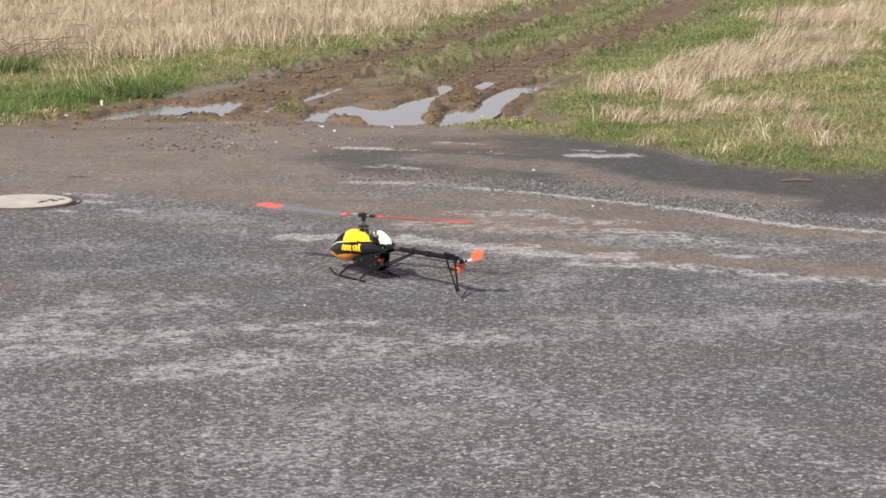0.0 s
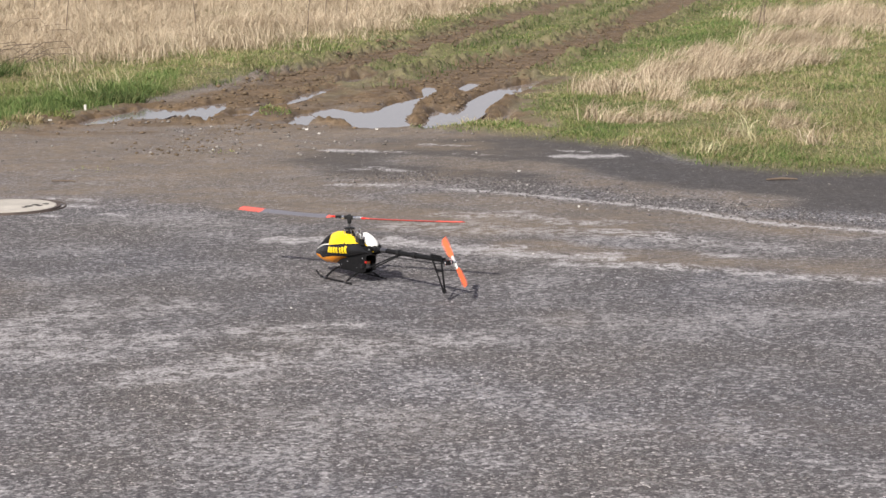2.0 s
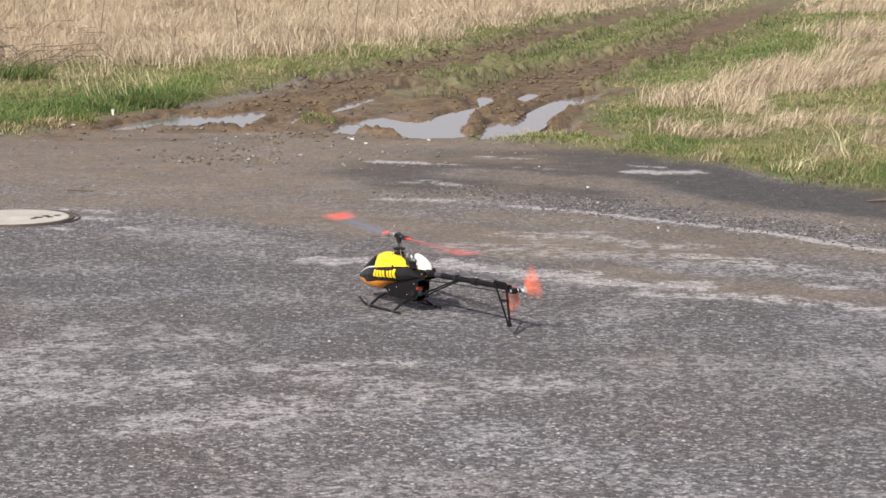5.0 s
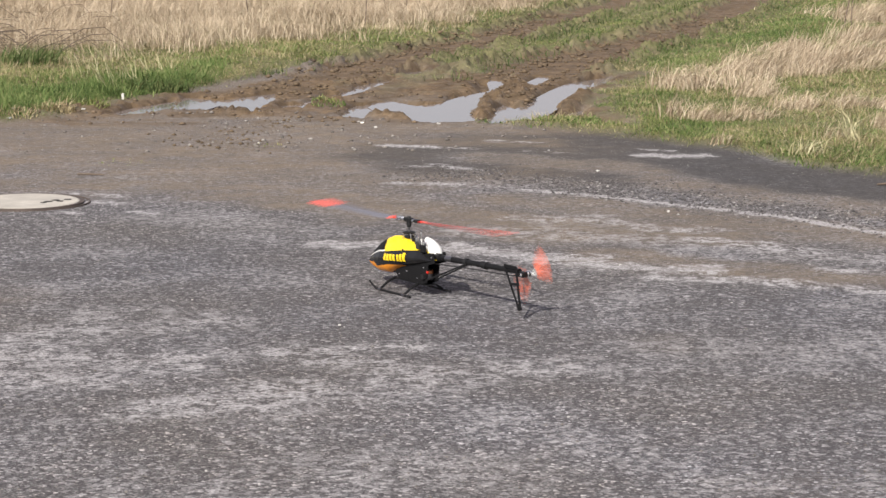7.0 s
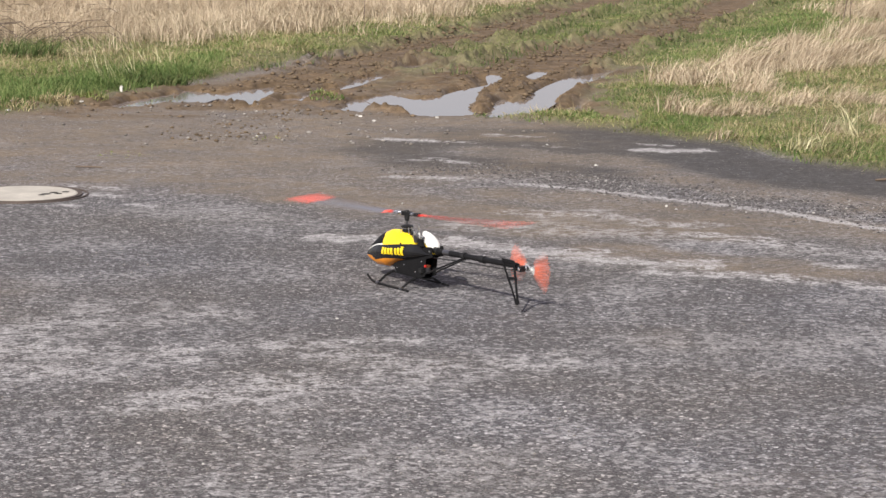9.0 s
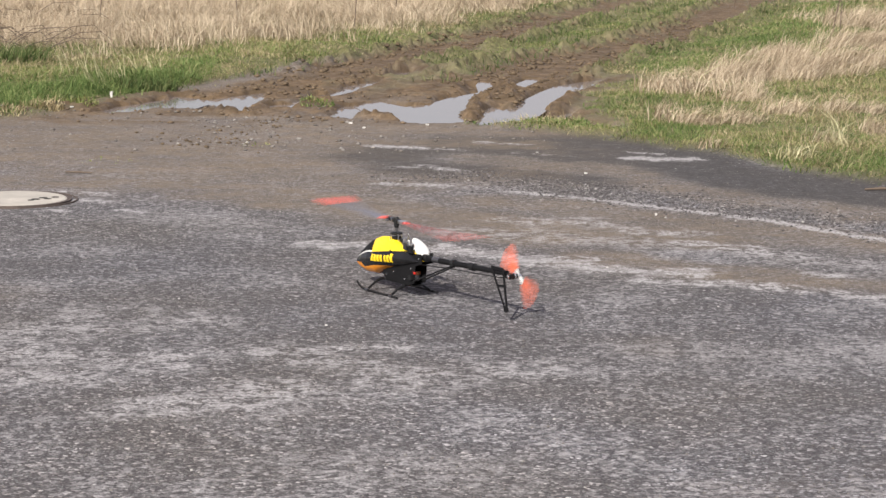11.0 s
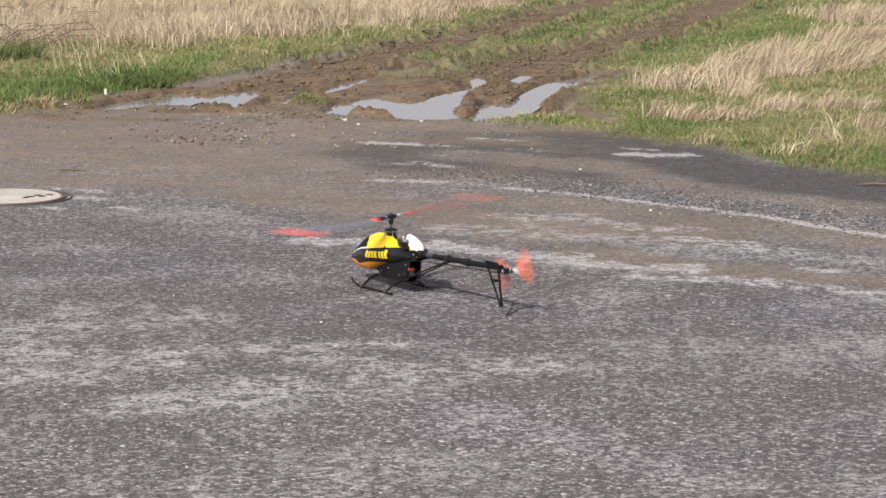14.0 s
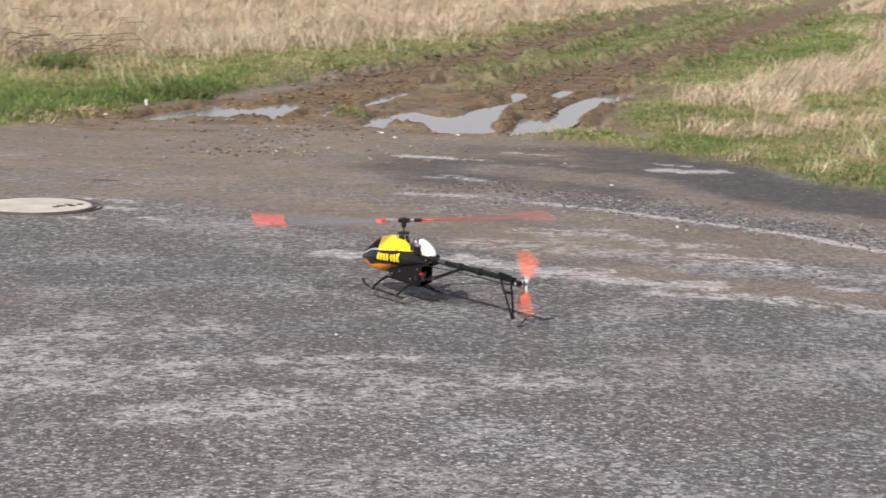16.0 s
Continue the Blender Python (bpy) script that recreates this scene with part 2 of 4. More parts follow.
# dark carbon lightened to blue-grey: the sky's reflection put into the base colour
BLADE_TOP = simple("blade_top_with_sky_sheen", (0.14, 0.137, 0.16), 0.35, 0, 60, 0.1, 0.02)
FLUO_TAIL = simple("fluorescent_orange_plastic", (1.0, 0.165, 0.06), 0.45, 0, 40, 0.06, 0.02)
COPPER = simple("copper_winding", (0.5, 0.2, 0.09), 0.4, 0.8, 200)


# ---- mesh helpers ----
def part(name, bm, material, parent=None, label=""):
    """Links a bmesh as one mesh object under a thing or a part."""
    me = bpy.data.meshes.new(name)
    bmesh.ops.recalc_face_normals(bm, faces=bm.faces[:])
    bm.to_mesh(me)
    bm.free()
    for m in material if isinstance(material, (list, tuple)) else [material]:
        me.materials.append(m)
    ob = new(name, me)
    if parent:
        ob.parent = parent
    if label:
        tagged(ob, label)
    return ob


def smooth(ob, angle=40):
    me = ob.data
    me.polygons.foreach_set("use_smooth", [True] * len(me.polygons))
    me.set_sharp_from_angle(angle=radians(angle))
    return ob


def box(bm, size, at=(0, 0, 0), turn=None, bevel=0.0):
    ret = bmesh.ops.create_cube(bm, size=1.0)
    vs = ret["verts"]
    m = Matrix.Translation(at) @ (turn.to_4x4() if turn else Matrix()) @ Matrix.Diagonal((*size, 1))
    bmesh.ops.transform(bm, matrix=m, verts=vs)
    if bevel:
        es = list({e for v in vs for e in v.link_edges})
        bmesh.ops.bevel(bm, geom=es, offset=bevel, segments=2, affect="EDGES", profile=0.6)
    return bm


def rod(bm, points, radius, sides=8, taper=None):
    """A round tube along points; taper: a radius for each point."""
    pts = [Vector(p) for p in points]
    rings = []
    for i, p in enumerate(pts):
        d = (pts[min(i + 1, len(pts) - 1)] - pts[max(i - 1, 0)]).normalized()
        side = d.cross(Vector((0, 0, 1)))
        if side.length < 1e-3:
            side = d.cross(Vector((1, 0, 0)))
        side.normalize()
        up = side.cross(d)
        r = taper[i] if taper else radius
        rings.append([bm.verts.new(p + (side * math.cos(a) + up * math.sin(a)) * r)
                      for a in (2 * math.pi * k / sides for k in range(sides))])
    for a, b in zip(rings, rings[1:]):
        for k in range(sides):
            bm.faces.new((a[k], a[(k + 1) % sides], b[(k + 1) % sides], b[k]))
    bm.faces.new(rings[0][::-1])
    bm.faces.new(rings[-1])
    return bm


def lathe(bm, profile, turn=None, at=(0, 0, 0), sides=24):
    """A turned body: (radius, height) pairs about z, then turned and moved."""
    m = Matrix.Translation(at) @ (turn.to_4x4() if turn else Matrix())
    rings = []
    for r, z in profile:
        rings.append([bm.verts.new(m @ Vector((r * math.cos(a), r * math.sin(a), z)))
                      for a in (2 * math.pi * k / sides for k in range(sides))])
    for a, b in zip(rings, rings[1:]):
        for k in range(sides):
            bm.faces.new((a[k], a[(k + 1) % sides], b[(k + 1) % sides], b[k]))
    bm.faces.new(rings[0][::-1])
    bm.faces.new(rings[-1])
    return bm


def plate(bm, outline, thick, axis="y", at=0.0):
    """A flat plate of an outline in two axes, thick along the third."""
    def vert(a, b, c):
        return {"y": (a, c, b), "x": (c, a, b), "z": (a, b, c)}[axis]
    lo = [bm.verts.new(vert(a, b, at - thick / 2)) for a, b in outline]
    hi = [bm.verts.new(vert(a, b, at + thick / 2)) for a, b in outline]
    bm.faces.new(lo[::-1])
    bm.faces.new(hi)
    for i in range(len(lo)):
        j = (i + 1) % len(lo)
        bm.faces.new((lo[i], lo[j], hi[j], hi[i]))
    return bm


def mesh_arrays(name, verts, tris, material, mats=None):
    """One mesh of many small loose pieces from arrays of corners and triangles."""
    me = bpy.data.meshes.new(name)
    me.vertices.add(len(verts))
    me.vertices.foreach_set("co", np.ascontiguousarray(verts, dtype=np.float32).ravel())
    n = len(tris)
    me.loops.add(n * 3)
    me.loops.foreach_set("vertex_index", np.ascontiguousarray(tris, dtype=np.int32).ravel())
    me.polygons.add(n)
    me.polygons.foreach_set("loop_start", np.arange(0, n * 3, 3, dtype=np.int32))
    me.update(calc_edges=True)
    me.materials.append(material)
    return new(name, me)


# ---- the plan of the yard and the field ----
def smoothstep(a, b, v):
    k = np.clip((v - a) / (b - a), 0, 1)
    return k * k * (3 - 2 * k)


def wave_noise(x, y, scale, seed):
    """Cheap value noise on arrays, 0 to 1, four octaves."""
    rng = np.random.RandomState(seed)
    table = rng.rand(256, 256)
    total, amp, norm = 0.0, 1.0, 0.0
    for o in range(4):
        u, v = x * scale * 2 ** o + 17.3 * o, y * scale * 2 ** o + 5.1 * o
        iu, iv = np.floor(u).astype(int), np.floor(v).astype(int)
        fu, fv = u - iu, v - iv
        fu, fv = fu * fu * (3 - 2 * fu), fv * fv * (3 - 2 * fv)
        a, b = table[iu % 256, iv % 256], table[(iu + 1) % 256, iv % 256]
        c, d = table[iu % 256, (iv + 1) % 256], table[(iu + 1) % 256, (iv + 1) % 256]
        total = total + amp * (a + (b - a) * fu + (c - a) * fv + (a - b - c + d) * fu * fv)
        norm += amp
        amp *= 0.5
    return total / norm


def line_distance(x, y, line):
    best = np.full(np.shape(x), 1e9)
    for (ax, ay), (bx, by) in zip(line, line[1:]):
        dx, dy = bx - ax, by - ay
        k = np.clip(((x - ax) * dx + (y - ay) * dy) / (dx * dx + dy * dy), 0, 1)
        best = np.minimum(best, np.hypot(x - ax - k * dx, y - ay - k * dy))
    return best


def inside(x, y, poly):
    """Distance into a polygon: positive inside, negative outside."""
    hit = np.zeros(np.shape(x), bool)
    for (ax, ay), (bx, by) in zip(poly, poly[1:] + poly[:1]):
        if ay == by:
            continue
        cross = (ay > y) != (by > y)
        hit ^= cross & (x < (bx - ax) * (y - ay) / (by - ay) + ax)
    d = line_distance(x, y, poly + poly[:1])
    return np.where(hit, d, -d)


RUT_LEFT = [(-1.7, 8.7), (-0.96, 9.8), (-0.46, 12.0), (0.07, 13.7), (0.8, 15.98), (1.92, 20.2), (2.75, 23.2), (5.2, 31.0), (9, 42)]
RUT_RIGHT = [(0.6, 8.6), (0.95, 10.4), (1.41, 12.18), (1.99, 14.24), (2.81, 16.62), (3.67, 19.52), (4.6, 23.5), (7.2, 32), (11, 43)]
RUT_CROSS = [(0.16, 9.7), (0.5, 10.7), (0.8, 11.7), (1.2, 12.9), (1.6, 13.8)]
PUDDLES = [
    [(-0.28, 8.68), (-0.12, 9.0), (0.1, 8.53), (0.24, 8.68), (0.33, 9.27), (0.57, 9.79), (0.57, 10.46), (0.61, 10.93), (0.75, 10.75), (0.75, 10.23),
     (0.63, 9.79), (0.5, 8.77), (0.44, 7.85), (0.42, 7.3), (0.18, 7.2), (0.02, 7.35), (-0.09, 8.0), (-0.2, 8.2)],
    [(0.57, 7.4), (0.68, 8.3), (0.76, 8.68), (0.85, 8.3), (0.97, 8.87), (1.08, 9.79), (1.26, 10.46), (1.54, 10.93), (1.79, 11.3), (1.57, 10.35),
     (1.36, 9.79), (1.22, 9.02), (1.13, 8.67), (1.06, 7.85), (0.95, 7.4), (0.78, 7.08), (0.62, 7.08)],
    [(-1.8, 8.2), (-1.78, 9.28), (-1.59, 9.12), (-1.46, 8.95), (-1.3, 9.4), (-1.09, 9.69), (-1.1, 9.02), (-1.17, 8.5), (-1.2, 7.9), (-1.34, 8.1), (-1.42, 8.6), (-1.52, 8.15)],
    [(-0.59, 9.2), (-0.42, 10.35), (-0.15, 11.06), (-0.3, 10.3), (-0.46, 9.5)],
    [(-0.49, 7.6), (-0.42, 8.54), (-0.32, 8.5), (-0.24, 8.16), (-0.35, 7.5)],
    [(-0.82, 8.85), (-0.68, 9.55), (-0.57, 9.4), (-0.69, 8.8)],
    [(-2.25, 7.77), (-2.12, 8.31), (-1.88, 9.03), (-1.85, 8.3), (-1.99, 7.86)],
    [(1.38, 7.25), (1.53, 7.15), (1.54, 6.62), (1.38, 6.68)],
    [(0.94, 10.4), (1.1, 11.43), (1.2, 11.3), (1.05, 10.3)],
    [(-0.99, 8.59), (-0.82, 8.82), (-0.81, 8.25), (-0.95, 8.2)],
    [(-0.15, 11.4), (-0.03, 11.9), (0.12, 12.1), (0.05, 11.55)],
    [(1.1, 7.5), (1.17, 7.94), (1.32, 8.35), (1.23, 7.7)],
]
HEAPS = [[(0.53, 7.6), (0.61, 8.5), (0.68, 9.1)], [(0.82, 9.0), (0.88, 9.6), (0.86, 10.3)], [(1.2, 8.3), (1.36, 9.2)], [(-0.24, 7.6), (-0.02, 7.5)],
         [(-2.62, 7.85), (-2.4, 8.15)], [(-3.1, 7.3), (-2.75, 7.55)], [(-1.35, 7.75), (-1.15, 7.65)], [(-0.75, 8.45), (-0.58, 8.7)]]
EDGE_LEFT = [(-40, 4.5), (-8, 6.2), (-2.92, 7.23), (-2.58, 7.64), (-2.3, 8.04), (-2.2, 8.4), (-1.88, 9.38), (-1.8, 9.91), (-1.5, 10.94), (-1.17, 12.08), (-0.67, 12.77), (-0.1, 13.8)]
EDGE_RIGHT = [(0.5, 7.17), (0.88, 6.85), (1.06, 6.54), (1.42, 6.17), (1.75, 5.71), (2.07, 5.38), (2.23, 4.75), (2.4, 4.31), (2.76, 3.94), (4.5, 3.2), (40, 0.5)]
DRY_FROM = [(-9, 12.6), (-3.76, 13.2), (-3.0, 13.6), (-2.24, 14.2), (-1.66, 15.0), (-1.1, 15.6), (-0.7, 16.2), (-0.15, 17.2), (0.47, 19.0), (1.5, 22.5), (3.5, 27.0)]


def plan(x, y):
    """What covers the ground at each place: shares of each cover, and its height."""
    n1, n2, n3 = wave_noise(x, y, 0.9, 3), wave_noise(x, y, 3.0, 4), wave_noise(x, y, 9.0, 5)
    n4 = wave_noise(x, y, 22.0, 6)
    jitter = (n2 - 0.5) * 0.7
    ruts = np.minimum(line_distance(x, y, RUT_LEFT), np.minimum(line_distance(x, y, RUT_RIGHT), line_distance(x, y, RUT_CROSS)))
    wet = np.full(np.shape(x), -9.0)
    for p in PUDDLES:
        wet = np.maximum(wet, inside(x, y, p))
    wet = wet + 0.025 + (n3 - 0.5) * 0.13 + (n2 - 0.5) * 0.08 + (n4 - 0.5) * 0.05
    heap = np.full(np.shape(x), 9.0)
    for line in HEAPS:
        heap = np.minimum(heap, line_distance(x, y, line))
    heap = 1 - smoothstep(0.03, 0.15, heap + (n3 - 0.5) * 0.16)
    left_y = np.interp(x, [p[0] for p in EDGE_LEFT], [p[1] for p in EDGE_LEFT])
    right_y = np.interp(x, [p[0] for p in EDGE_RIGHT], [p[1] for p in EDGE_RIGHT])
    sod_left = np.where(x < -0.1 + np.maximum(0, y - 13.0) * 0.3, smoothstep(-0.25, 0.25, y - left_y + jitter), 0)
    sod_right = np.where(x > 0.45, smoothstep(-0.2, 0.2, y - right_y + jitter * 0.6), 0)
    rut_x = np.interp(y, [p[1] for p in RUT_LEFT], [p[0] for p in RUT_LEFT])
    sod_mid = smoothstep(9.2, 10.6, y + jitter * 3) * smoothstep(-0.1, 0.2, x - rut_x)
    sod = np.clip(np.maximum(np.maximum(sod_left, sod_right), sod_mid), 0, 1)
    churn = (1 - smoothstep(0.24, 0.56, ruts + (n2 - 0.5) * 0.8 + (n4 - 0.5) * 0.3)) * smoothstep(7.5, 9.0, y) * (1 - smoothstep(24, 34, y) * 0.6)
    basin = smoothstep(-0.5, -0.02, wet)
    rut = np.clip(np.maximum(churn, basin * smoothstep(6.9, 7.5, y) * (0.35 + 0.65 * smoothstep(0.35, 0.6, n2))), 0, 1)
    bank = inside(x, y, [(-2.9, 6.85), (-1.4, 7.0), (-0.4, 7.1), (0.55, 7.15), (0.4, 8), (0.2, 11), (-0.8, 11.5), (-1.8, 9.4), (-2.5, 7.6)])
    rut = np.maximum(rut, smoothstep(-0.15, 0.25, bank + jitter * 0.4) * smoothstep(0.42, 0.62, n2) * 0.8)
    rut = np.maximum(rut, heap)
    sod = sod * (1 - rut) * (1 - smoothstep(-0.09, 0.0, wet))
    # silt over the back of the yard, and in bands
    mud = smoothstep(2.0, 4.8, y + (n1 - 0.5) * 2.0 - np.clip(x - 0.2, 0, 3) * 1.5) * (1 - smoothstep(0.5, 2.0, x) * smoothstep(6.5, 5.0, y))
    mud = np.maximum(mud, smoothstep(-0.15, 0.3, bank) * 0.9)
    mud = np.maximum(mud, smoothstep(6.6, 7.6, y - np.clip(x - 0.4, 0, 1) * 2))
    band = line_distance(x, y, [(-2.9, 3.8), (-1.2, 3.5), (-0.45, 2.95), (0.1, 2.3), (0.6, 1.85), (1.4, 1.7)])
    mud = np.maximum(mud, (1 - smoothstep(0.12, 0.66, band + (n2 - 0.5) * 0.5)) * 0.92)
    band = line_distance(x, y, [(0.5, 2.95), (1.2, 2.5), (1.8, 1.9), (2.6, 1.2)])
    mud = np.maximum(mud, (1 - smoothstep(0.08, 0.42, band + (n2 - 0.5) * 0.4)) * 0.8)
    band = line_distance(x, y, [(0.9, 0.95), (1.5, 0.45), (2.1, 0.15), (3.0, -0.2)])
    mud = np.maximum(mud, (1 - smoothstep(0.05, 0.38, band + (n2 - 0.5) * 0.4)) * 0.75)
    band = line_distance(x, y, [(0.5, 5.0), (0.81, 4.75), (1.1, 4.46), (1.34, 4.09), (1.51, 3.56), (1.91, 3.01), (2.4, 2.5)])
    brown = (1 - smoothstep(0.08, 0.4, band + (n2 - 0.5) * 0.5)) * 0.7
    mud = np.maximum(mud, smoothstep(0.62, 0.75, n1) * 0.35 * smoothstep(-6, 0, y))
    # fresh dark coat along the field edge
    coat = inside(x, y, [(-0.3, 5.9), (0.6, 6.5), (1.1, 6.75), (1.8, 6.1), (2.4, 4.6), (3.3, 4.0), (9, 2.4), (9, 0.6), (2.6, 2.1), (2.0, 2.75),
                         (1.3, 3.5), (0.7, 3.95), (-0.1, 4.1), (-0.5, 4.9)])
    dark = smoothstep(-0.25, 0.3, coat + jitter * 0.7)
    mud = mud * (1 - 0.8 * dark * smoothstep(0.3, 0.55, wave_noise(x, y, 1.2, 12)))
    mud = np.maximum(mud, brown)
    dark = np.maximum(dark * (1 - brown), 0.3 * smoothstep(0.35, 0.6, wave_noise(x, y, 0.35, 8)) * (1 - smoothstep(-1.0, 1.0, y - 2.5)))
    # washed-out pale streaks
    dust = np.zeros(np.shape(x))
    for width, share, line in ((0.065, 1.75, [(0.59, 3.38), (0.85, 3.19), (1.17, 2.95), (1.36, 2.74), (1.63, 2.51), (1.86, 2.28), (2.05, 2.03), (2.31, 1.63), (4, 0.5)]),
                               (0.17, 1.45, [(-0.4, 1.32), (0.0, 1.26), (0.27, 1.19), (0.5, 0.95), (0.73, 0.85), (0.89, 0.67), (1.22, 0.53)]),
                               (0.1, 1.35, [(1.08, 0.32), (1.46, 0.25)]), (0.13, 1.1, [(1.5, 0.22), (1.84, 0.03), (2.1, -0.15), (3.2, -0.6)]),
                               (0.15, 0.8, [(0.6, 2.2), (0.93, 2.14), (1.18, 1.84), (1.42, 1.74)]), (0.12, 1.1, [(1.36, 1.48), (1.63, 1.27), (1.84, 1.06)]),
                               (0.22, 0.6, [(0.3, 1.75), (0.9, 1.6), (1.3, 1.2), (2.2, 0.75)]), (0.09, 1.3, [(1.83, 0.55), (1.95, 0.5)]),
                               (0.1, 1.5, [(-1.7, 2.84), (-1.54, 2.8)]), (0.06, 1.5, [(-1.82, 2.43), (-1.74, 2.43)]), (0.06, 1.3, [(-1.45, 2.47), (-1.36, 2.42)]),
                               (0.06, 1.2, [(-1.95, 3.22), (-1.75, 3.2), (-1.6, 3.1)]), (0.3, 0.35, [(-1.3, 2.3), (-0.9, 2.1), (-0.5, 1.7)]),
                               (0.08, 1.5, [(-0.07, 3.64), (0.24, 3.59)]), (0.11, 1.5, [(-0.19, 5.62), (0.12, 5.52)]), (0.07, 1.35, [(0.15, 5.48), (0.41, 5.42)]),
                               (0.07, 1.3, [(0.54, 5.89), (0.79, 5.79)]), (0.1, 1.0, [(-0.1, 4.42), (0.15, 4.5), (0.4, 4.26)]), (0.06, 0.9, [(0.7, 5.3), (1.1, 5.1)]),
                               (0.14, 1.7, [(1.46, 5.05), (1.59, 4.98), (1.85, 5.03)]), (0.06, 1.5, [(1.46, 5.4), (1.63, 5.28)]),
                               (0.34, 0.75, [(-1.5, -1.0), (-1.28, -0.93), (-1.15, -0.78), (-0.92, -0.7)]), (0.3, 0.85, [(-1.6, -1.35), (-1.2, -1.4), (-0.89, -1.5)]),
                               (0.18, 0.85, [(-1.6, -1.82), (-1.04, -1.82)]), (0.24, 0.8, [(-0.85, -2.21), (-0.55, -2.19)]), (0.22, 0.8, [(-0.62, -1.32), (-0.34, -1.33), (-0.24, -1.5)]),
                               (0.2, 0.8, [(-0.54, -1.96), (-0.38, -1.97)]), (0.1, 1.0, [(-0.2, -1.25), (0.03, -1.19)]), (0.24, 0.75, [(-0.08, -1.73), (0.14, -1.83), (0.4, -1.6)]),
                               (0.35, 0.45, [(-0.1, -3.1), (0.2, -3.2)]), (0.25, 0.45, [(1.0, -1.2), (1.5, -1.4), (2.0, -1.1)])):
        d = line_distance(x, y, line) + ((n3 - 0.5) * 1.4 + (n2 - 0.5) * 1.2) * width * (0.5 if share > 1.5 else 1.0)
        dust = np.maximum(dust, share * (1 - smoothstep(width * 0.35, width, d)))
    # heights: rut troughs, clods, puddle beds, a gentle rise of the field
    z = 0.004 * (n1 - 0.5) * (1 - sod)
    clods = 0.045 * (n3 - 0.42) + 0.04 * (n4 - 0.45) + 0.03 * (n2 - 0.45)
    z = z + rut * clods * smoothstep(7.0, 7.8, y)
    lips = np.exp(-((ruts - 0.42) / 0.14) ** 2) * smoothstep(10.0, 12.5, y)
    z = z + lips * 0.13 * (0.55 * n2 + 1.1 * (n4 - 0.38) + 0.7 * (n3 - 0.4)) - churn * 0.06 * smoothstep(10.5, 12, y)
    z = z + sod * (0.01 + 0.05 * n1 + 0.02 * n2) * smoothstep(0.3, 1.4, ruts)
    bed = smoothstep(-0.03, 0.04, wet)
    z = np.where(wet > -0.03, np.maximum(z, -0.006) * (1 - bed) + (0.05 * (n4 - 0.5) - 0.05) * bed, np.maximum(z, np.where(y > 6.5, -0.006, -0.02)))
    z = z + heap * (0.012 + 0.065 * (n4 - 0.3) + 0.03 * (n3 - 0.3)) * smoothstep(7.0, 7.5, y)
    far = np.hypot(x, y)
    z = z + smoothstep(60, 900, far) * 3.0 * (n1 - 0.3)
    return {"sod": sod, "rut": rut, "mud": mud, "dark": dark, "dust": dust, "wet": wet, "ruts": ruts}, z


def steps(lo, hi, fine, far):
    """Grid lines: even between lo and hi, then ever wider out to far."""
    mid = list(np.arange(lo, hi + fine / 2, fine))
    right, d = [], fine
    while mid[-1] + sum(right) < far:
        d *= 1.22
        right.append(d)
    up = [mid[-1] + s for s in np.cumsum(right)]
    down = [mid[0] - s for s in np.cumsum(right)]
    return np.array(down[::-1] + mid + up)


def make_ground():
    xs, ys = steps(-4.2, 6.2, 0.022, 3000), steps(-5.0, 24.0, 0.055, 3000)
    gx, gy = np.meshgrid(xs, ys)
    cover, z = plan(gx, gy)
    nx, ny = len(xs), len(ys)
    i = np.arange(nx * ny).reshape(ny, nx)
    a, b, c, d = i[:-1, :-1].ravel(), i[:-1, 1:].ravel(), i[1:, 1:].ravel(), i[1:, :-1].ravel()
    tris = np.concatenate([np.stack([a, b, c], 1), np.stack([a, c, d], 1)])
    ob = mesh_arrays("ground", np.stack([gx.ravel(), gy.ravel(), z.ravel()], 1), tris, GROUND)
    for key in ("sod", "rut", "mud", "dark", "dust"):
        layer = ob.data.attributes.new(key, "FLOAT", "POINT")
        layer.data.foreach_set("value", cover[key].ravel().astype(np.float32))
    ob.data.polygons.foreach_set("use_smooth", [True] * len(ob.data.polygons))
    tagged(ob, "worn grey tarmac yard silting into a rutted muddy field", "ground", kind="structure")
    return ob


def ground_height(x, y):
    return plan(np.atleast_1d(np.array(x, float)), np.atleast_1d(np.array(y, float)))[1]


make_ground()


def make_puddle(poly):
    cx, cy = sum(p[0] for p in poly) / len(poly), sum(p[1] for p in poly) / len(poly)
    bm = bmesh.new()
    wide = [(cx + (x - cx) * 1.08 + (0.05 if x > cx else -0.05), cy + (y - cy) * 1.06) for x, y in poly]
    lo = [bm.verts.new((x, y, -0.022)) for x, y in wide]
    hi = [bm.verts.new((x, y, -0.012)) for x, y in wide]
    bm.faces.new(hi)
    bm.faces.new(lo[::-1])
    for k in range(len(lo)):
        j = (k + 1) % len(lo)
        bm.faces.new((lo[k], lo[j], hi[j], hi[k]))
    ob = part("puddle", bm, WATER)
    tagged(ob, "shallow muddy puddle in a wheel rut, reflecting pale sky", "puddle", "puddles in the ruts", "structure")
    return ob


for _k, _poly in enumerate(PUDDLES):
    make_puddle(_poly).location.z = -0.0012 * _k


